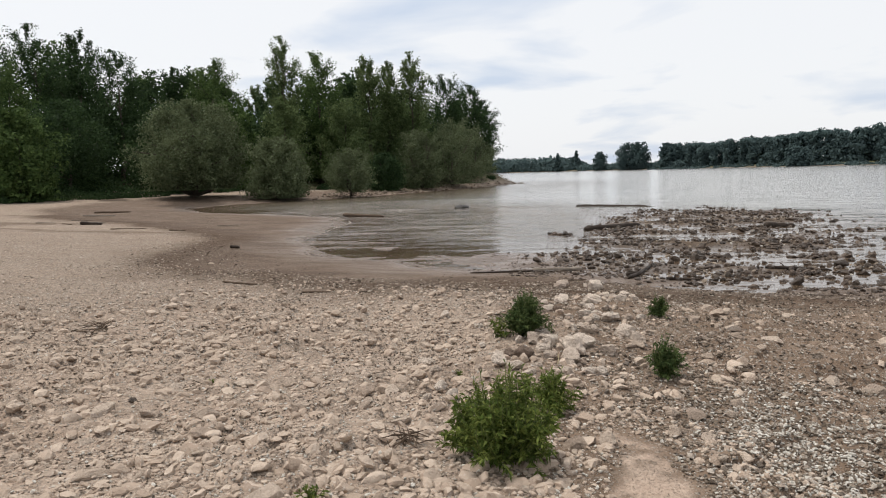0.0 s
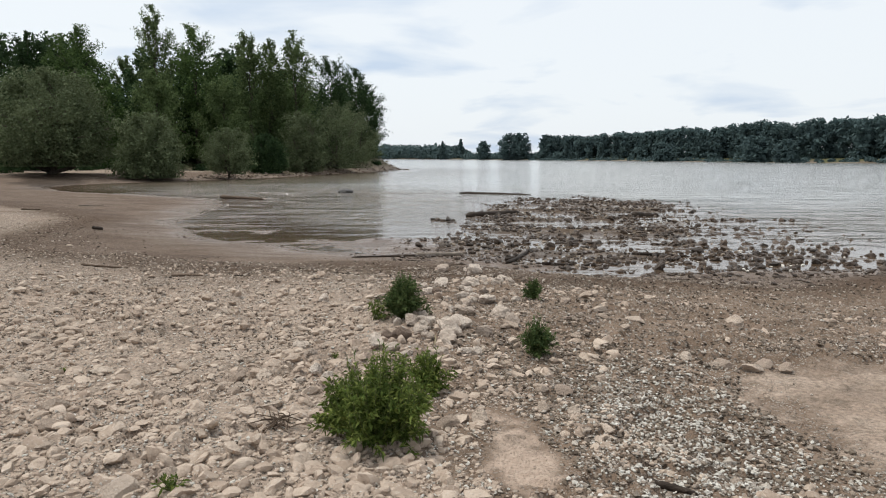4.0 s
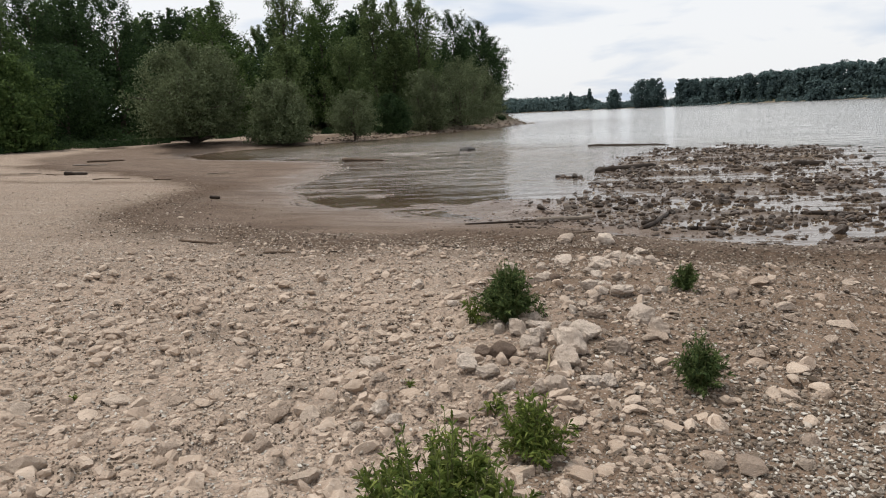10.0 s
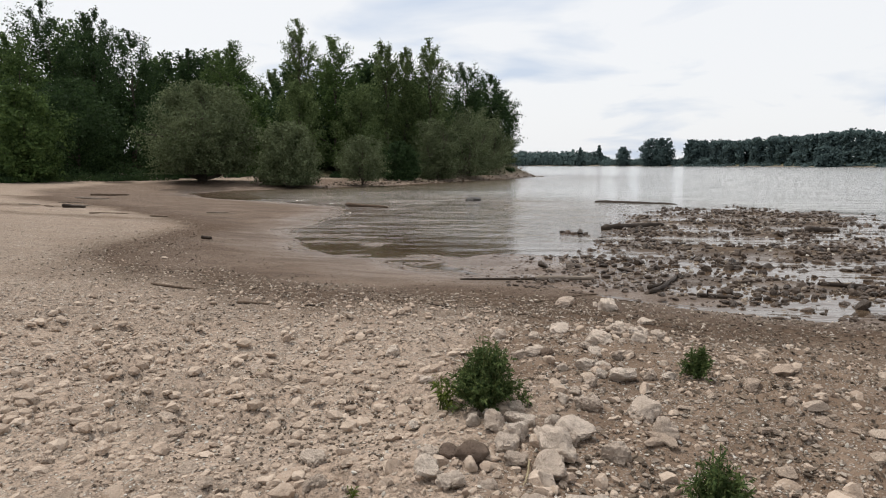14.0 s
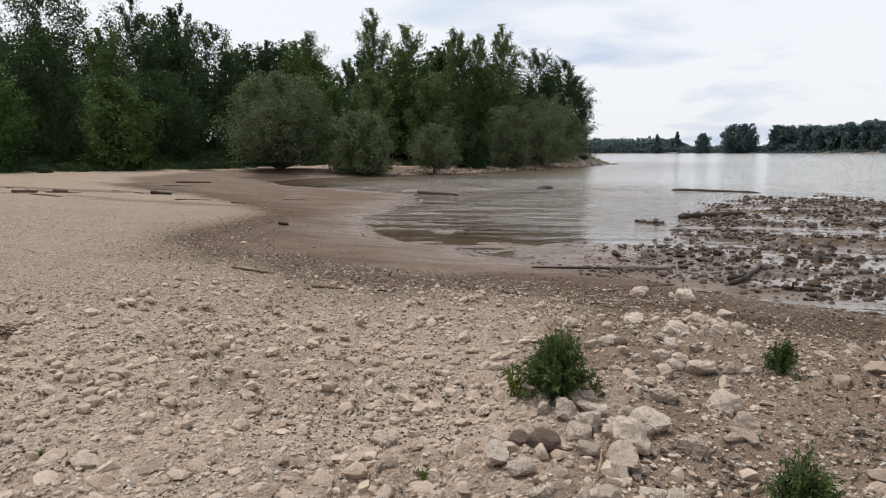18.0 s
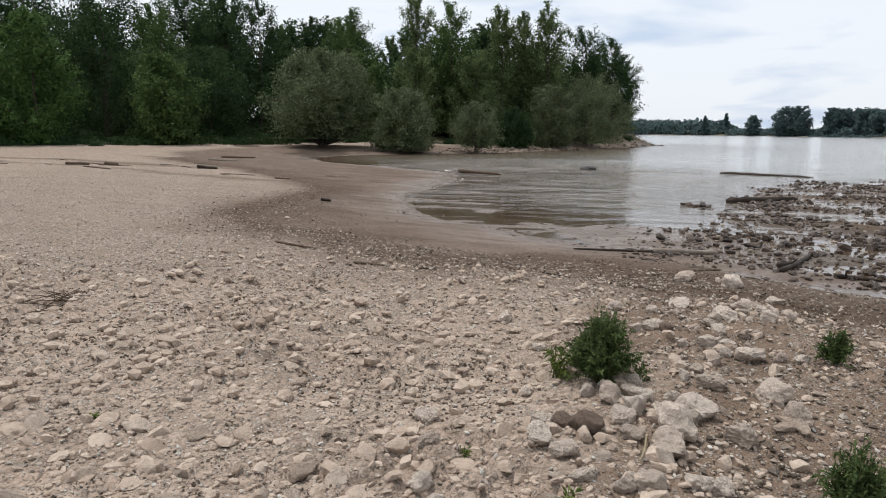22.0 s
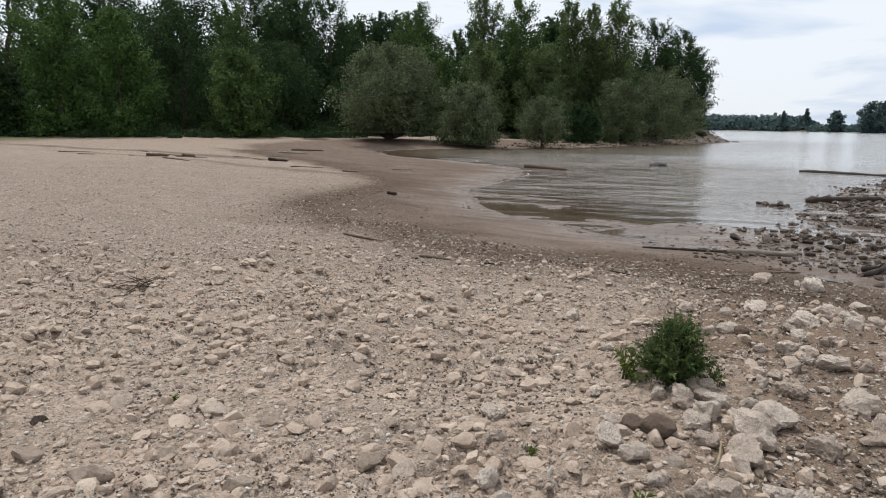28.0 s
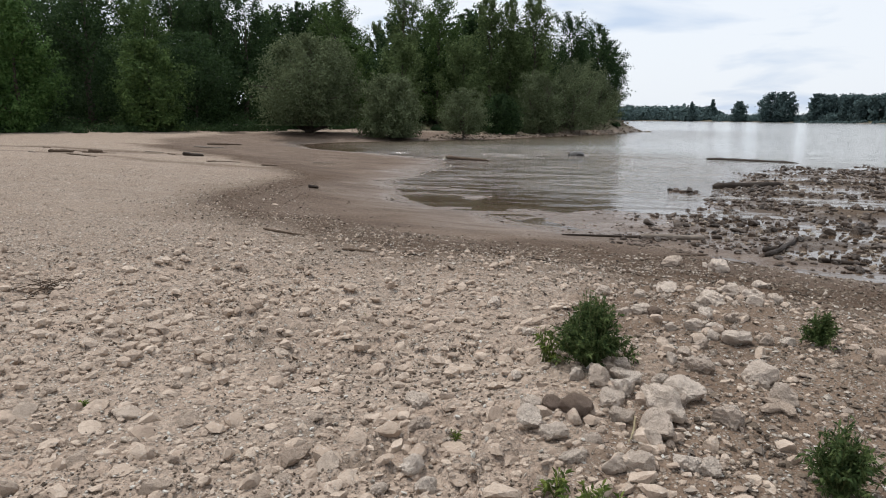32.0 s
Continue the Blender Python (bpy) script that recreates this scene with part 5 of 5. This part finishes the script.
def tree(x, y, tall, wide, kind, material, label, seed, low=0.05, lobes=48, leaves=19000, leaf=0.138, stems=1, name="tree", droop=0.0, group="", lobe=0.2, limbs=9, sink=0.1, stout=1.0, split=True):
    """A tree with a tapered trunk, limbs that reach into the crown's lobes, and a crown."""
    rng = np.random.default_rng(seed)
    root = tagged(new(name), label, "tree", group)
    root.location = (x, y, at(x, y) - sink)
    v, f, c = crown(kind, wide, tall * low, tall, lobes, leaves, leaf, rng, droop, lobe)
    trunks, reach = [], []
    for s in range(stems):
        lean = rng.normal(0, 0.02 * tall if stems == 1 else 0.16 * wide, 2)
        hs = np.linspace(0, 1, 7)
        line = np.column_stack([lean[0] * hs**1.4, lean[1] * hs**1.4, tall * 0.74 * hs])
        line[1:-1, :2] += rng.normal(0, 0.012 * tall, (5, 2))
        girth = tall * (0.017 if stems == 1 else 0.014) * stout
        trunks.append(tube(line, girth * (1.25 - 1.1 * hs), 8, rng, 0.06))
        for k in rng.choice(len(c), min(limbs, len(c)), replace=False):
            end = c[k]
            start_h = np.clip((end[2] / tall - 0.16) / 0.82, 0.03, 0.85)
            a = np.array([np.interp(start_h, hs, line[:, q]) for q in range(3)])
            mid = (a + end) / 2 + (0, 0, 0.06 * tall * rng.uniform(-0.3, 1))
            g = girth * (0.62 - 0.5 * start_h)
            reach.append(tube([a, mid, end], [g, g * 0.6, g * 0.2], 5))
    if split:
        trunk = part("trunk", tubes("trunk", trunks), BARK, root, "grey-brown trunk")
        for piece in reach:
            part("limb", tubes("limb", [piece]), BARK, trunk)
    else:
        part("trunk", tubes("trunk", trunks + reach), BARK, root, "grey-brown trunk with limbs")
    part("crown", mesh("crown", v, f), material, root)
    return root


GROVE = "trees of the bank grove"
P_, B_ = "poplar", "broad"
# big willow and its two smaller neighbours at the head of the bay
tree(-25.4, 64.5, 9.2, 10.8, "dome", WILLOW_LEAF, "large rounded grey-green willow on the sandy shore", 101, low=0.14, lobes=110, leaves=46000, leaf=0.12, stems=4, name="willow_tree", droop=0.10, lobe=0.13, stout=2.6)
tree(-16.8, 63.0, 5.9, 6.0, "dome", WILLOW_LEAF, "medium grey-green willow bush at the water's edge", 102, low=0.07, lobes=70, leaves=22000, leaf=0.115, stems=4, name="willow_tree", droop=0.12, lobe=0.17, stout=1.8)
tree(-10.7, 67.0, 4.9, 5.0, "dome", WILLOW_LEAF, "small round green willow on a short bare trunk", 103, low=0.2, lobes=46, leaves=14000, leaf=0.09, stems=3, name="willow_tree", lobe=0.17)
rows = ((-50.3, 80.5, 20.3, 9.0, P_, DARK_LEAF), (-45.5, 83.0, 20.4, 6.5, P_, DARK_LEAF), (-40.1, 80.5, 17.0, 9.0, B_, DARK_LEAF), (-39.1, 67.4, 9.8, 10.5, B_, DARK_LEAF),
        (-37.3, 56.8, 8.0, 6.5, B_, POPLAR_LEAF), (-38.4, 92.2, 16.8, 6.5, P_, DARK_LEAF), (-33.3, 94.2, 18.1, 9.0, P_, POPLAR_LEAF), (-30.9, 105.5, 16.0, 5.5, P_, SPIT_LEAF))
for k, (x, y, top, wide, kind, leafy) in enumerate(rows):
    tree(x, y, top - at(x, y), wide, kind, leafy, "tall dense broadleaf tree at the edge of the grove", 200 + k, group=GROVE)
rows = ((-23.0, 92.1, 20.4, 6.2, P_, SPIT_LEAF), (-18.0, 90.1, 17.9, 7.8, P_, POPLAR_LEAF), (-11.8, 91.2, 17.6, 5.8, P_, SPIT_LEAF), (-9.4, 94.4, 17.0, 6.5, P_, SPIT_LEAF),
        (-6.0, 94.7, 17.9, 7.5, P_, SPIT_LEAF), (-1.2, 104.9, 16.5, 9.0, P_, DARK_LEAF), (2.6, 111.9, 15.6, 7.5, P_, DARK_LEAF), (4.3, 115.8, 13.6, 7.0, B_, DARK_LEAF))
for k, (x, y, top, wide, kind, leafy) in enumerate(rows):
    tree(x, y, top - at(x, y), wide, kind, leafy, "tall slender poplar on the wooded spit", 230 + k, group=GROVE, low=0.05, lobes=50)
rows = ((-0.6, 93.0, 9.0, 9.8, "dome", WILLOW_LEAF), (-4.7, 85.8, 7.2, 6.2, "dome", WILLOW_LEAF), (2.4, 103.0, 8.0, 7.0, "dome", WILLOW_LEAF), (-8.5, 80.0, 4.2, 4.5, "dome", DARK_LEAF))
for k, (x, y, top, wide, kind, leafy) in enumerate(rows):
    tree(x, y, top - at(x, y), wide, kind, leafy, "rounded grey-green willow leaning over the bay", 250 + k, low=0.05, lobes=50, leaves=18000, leaf=0.11, stems=3, name="willow_tree", lobe=0.17, droop=0.08)
rows = ((-60.5, 53.3, 20.0, 10.5, B_, POPLAR_LEAF), (-51.0, 50.0, 13.5, 7.5, B_, BRIGHT_LEAF), (-46.2, 51.7, 11.5, 7.0, B_, BRIGHT_LEAF), (-45.8, 60.0, 17.5, 10.5, B_, DARK_LEAF), (-47.1, 70.0, 15.0, 8.5, B_, POPLAR_LEAF),
        (-56.0, 62.0, 19.5, 10.0, B_, DARK_LEAF), (-66.0, 48.0, 17.0, 10.0, B_, DARK_LEAF), (-33.0, 74.0, 9.0, 7.0, B_, DARK_LEAF), (-21.0, 83.0, 11.5, 6.5, B_, SPIT_LEAF), (-14.0, 86.0, 11.5, 6.5, B_, SPIT_LEAF), (-27.5, 83.0, 11.0, 7.0, B_, POPLAR_LEAF), (-54, 46.0, 7.0, 5.5, B_, DARK_LEAF))
for k, (x, y, top, wide, kind, leafy) in enumerate(rows):
    tree(x, y, top - at(x, y), wide, kind, leafy, "dense green broadleaf tree with branches to the ground", 270 + k, group=GROVE, low=0.02, lobes=58, leaves=20000, leaf=0.14, lobe=0.19)
# trees deeper in the grove, behind the front row
rng = np.random.default_rng(300)
for k in range(22):
    t = k / 21
    x, y = -84 + 84 * t + rng.normal(0, 2), 86 + 24 * t + rng.normal(0, 4)
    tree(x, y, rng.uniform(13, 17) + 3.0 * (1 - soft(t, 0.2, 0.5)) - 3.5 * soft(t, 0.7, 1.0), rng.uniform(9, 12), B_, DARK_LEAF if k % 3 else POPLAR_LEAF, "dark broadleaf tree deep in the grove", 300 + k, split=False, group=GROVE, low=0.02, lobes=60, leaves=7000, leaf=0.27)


def undergrowth(name, centres, label, category, material, leaf, per, seed, full=False):
    rng = np.random.default_rng(seed)
    c = np.repeat(centres, per, axis=0)
    d = rng.normal(size=(len(c), 3))
    d /= np.linalg.norm(d, axis=1)[:, None]
    if not full:
        d[:, 2] = np.abs(d[:, 2])
    p = c[:, :3] + d * (c[:, 3] * rng.random(len(c)) ** 0.5)[:, None] * (1, 1, 0.75)
    n = d + rng.normal(0, 0.6, d.shape)
    n /= np.linalg.norm(n, axis=1)[:, None]
    v, f = sprigs(p, n, leaf * rng.uniform(0.6, 1.4, len(p)), rng)
    return thing(name, mesh(name, v, f), material, label, category, kind="stuff")


t = rng.random(90)
line_x, line_y = np.interp(t, [0, 0.35, 0.55, 0.75, 1], [-66, -42, -31, -10, 3]), np.interp(t, [0, 0.35, 0.55, 0.75, 1], [44, 55, 73, 82, 108])
line_x, line_y = line_x + rng.normal(0, 1.2, 90) - 1.0, line_y + rng.normal(0, 1.2, 90) + 1.5
size = rng.uniform(0.9, 2.6, 90)
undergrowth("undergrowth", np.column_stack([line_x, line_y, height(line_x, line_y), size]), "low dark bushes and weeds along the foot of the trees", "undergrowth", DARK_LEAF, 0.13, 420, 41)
t = rng.random(230)
line_x, line_y = np.interp(t, [0, 0.4, 0.6, 0.8, 1], [-82, -52, -36, -14, 0]) + rng.normal(0, 2.5, 230), np.interp(t, [0, 0.4, 0.6, 0.8, 1], [62, 76, 86, 96, 113]) + rng.normal(0, 2, 230)
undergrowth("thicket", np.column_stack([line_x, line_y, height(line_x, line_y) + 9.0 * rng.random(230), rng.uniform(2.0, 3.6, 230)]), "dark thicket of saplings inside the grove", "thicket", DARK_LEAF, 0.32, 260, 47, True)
t = rng.random(70)
line_x, line_y = np.interp(t, [0, 0.5, 1], [-62, -40, -30]) + rng.normal(0, 1, 70), np.interp(t, [0, 0.5, 1], [42, 53, 69]) + rng.normal(0, 1, 70)
undergrowth("bank_weeds", np.column_stack([line_x, line_y, height(line_x, line_y), rng.uniform(0.4, 1.2, 70)]), "olive weeds and grass on the sandy bank", "weeds", DARK_LEAF, 0.10, 260, 42)

# ---- far bank ----
rng = np.random.default_rng(499)
t = rng.random(120)
x, y = np.interp(t, [0, 0.5, 1], [146, 166, 196]) + rng.normal(0, 3, 120), np.interp(t, [0, 0.5, 1], [770, 655, 575]) + rng.normal(0, 4, 120)
undergrowth("far_hedge", np.column_stack([x, y, height(x, y), rng.uniform(3, 9, 120)]), "low hedge and bushes on the distant bank", "scrub", HAZY_FAR_LEAF, 1.2, 200, 46)
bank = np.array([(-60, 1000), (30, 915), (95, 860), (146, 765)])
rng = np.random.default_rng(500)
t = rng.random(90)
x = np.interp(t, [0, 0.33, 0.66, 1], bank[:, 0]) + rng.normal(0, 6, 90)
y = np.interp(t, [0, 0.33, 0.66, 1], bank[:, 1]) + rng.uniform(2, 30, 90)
undergrowth("far_wood", np.column_stack([x, y, height(x, y), rng.uniform(13, 24, 90)]), "low dark wood along the distant bank", "woods", HAZY_FAR_LEAF, 2.4, 300, 43)
line = np.array([(180, 590), (207, 520), (217, 440), (226, 330), (232, 300), (275, 200), (330, 150)])
tt = np.append(0, np.cumsum(np.hypot(*np.diff(line, axis=0).T)))
tt /= tt[-1]
stand = (np.arange(230) + rng.random(230)) / 230
side = rng.uniform(0, 20, 230)
top = 23.4 + rng.normal(0, 0.6, 230) + 0.8 * np.sin(stand * 40)
t, side, top = (np.repeat(v, 11) for v in (stand, side, top))
count = len(t)
up = np.tile((np.arange(11) + 0.5) / 11, 230)
x = np.interp(t, tt, line[:, 0]) + side + rng.normal(0, 1.3, count)
y = np.interp(t, tt, line[:, 1]) + side * 0.8 + rng.normal(0, 1.3, count)
undergrowth("far_poplar_wood", np.column_stack([x, y, height(x, y) + up * (top - 5.5), rng.uniform(2.6, 3.6, count)]), "even dark wall of tall trees along the far bank", "woods", HAZY_FAR_LEAF, 1.1, 50, 44, True)
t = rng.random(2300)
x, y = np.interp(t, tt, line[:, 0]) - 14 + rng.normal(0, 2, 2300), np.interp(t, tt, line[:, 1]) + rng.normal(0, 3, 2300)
undergrowth("far_bank_scrub", np.column_stack([x, y, height(x, y), rng.uniform(0.8, 3.0, 2300)])[:260], "low scrub along the far waterline", "scrub", HAZY_FAR_LEAF, 0.8, 70, 45)
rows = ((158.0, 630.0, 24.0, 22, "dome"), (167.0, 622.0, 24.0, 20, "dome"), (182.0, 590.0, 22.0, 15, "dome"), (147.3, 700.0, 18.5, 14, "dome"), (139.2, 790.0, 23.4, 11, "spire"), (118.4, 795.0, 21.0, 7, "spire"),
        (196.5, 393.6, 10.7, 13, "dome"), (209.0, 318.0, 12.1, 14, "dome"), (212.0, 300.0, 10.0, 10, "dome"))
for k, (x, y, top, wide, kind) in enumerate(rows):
    tree(x, y, top - at(x, y), wide, kind, HAZY_FAR_LEAF, "single dark tree on the distant river bank", 520 + k, split=False, low=0.02, lobes=50, leaves=5200, leaf=0.95, name="distant_tree", group="trees of the far bank")
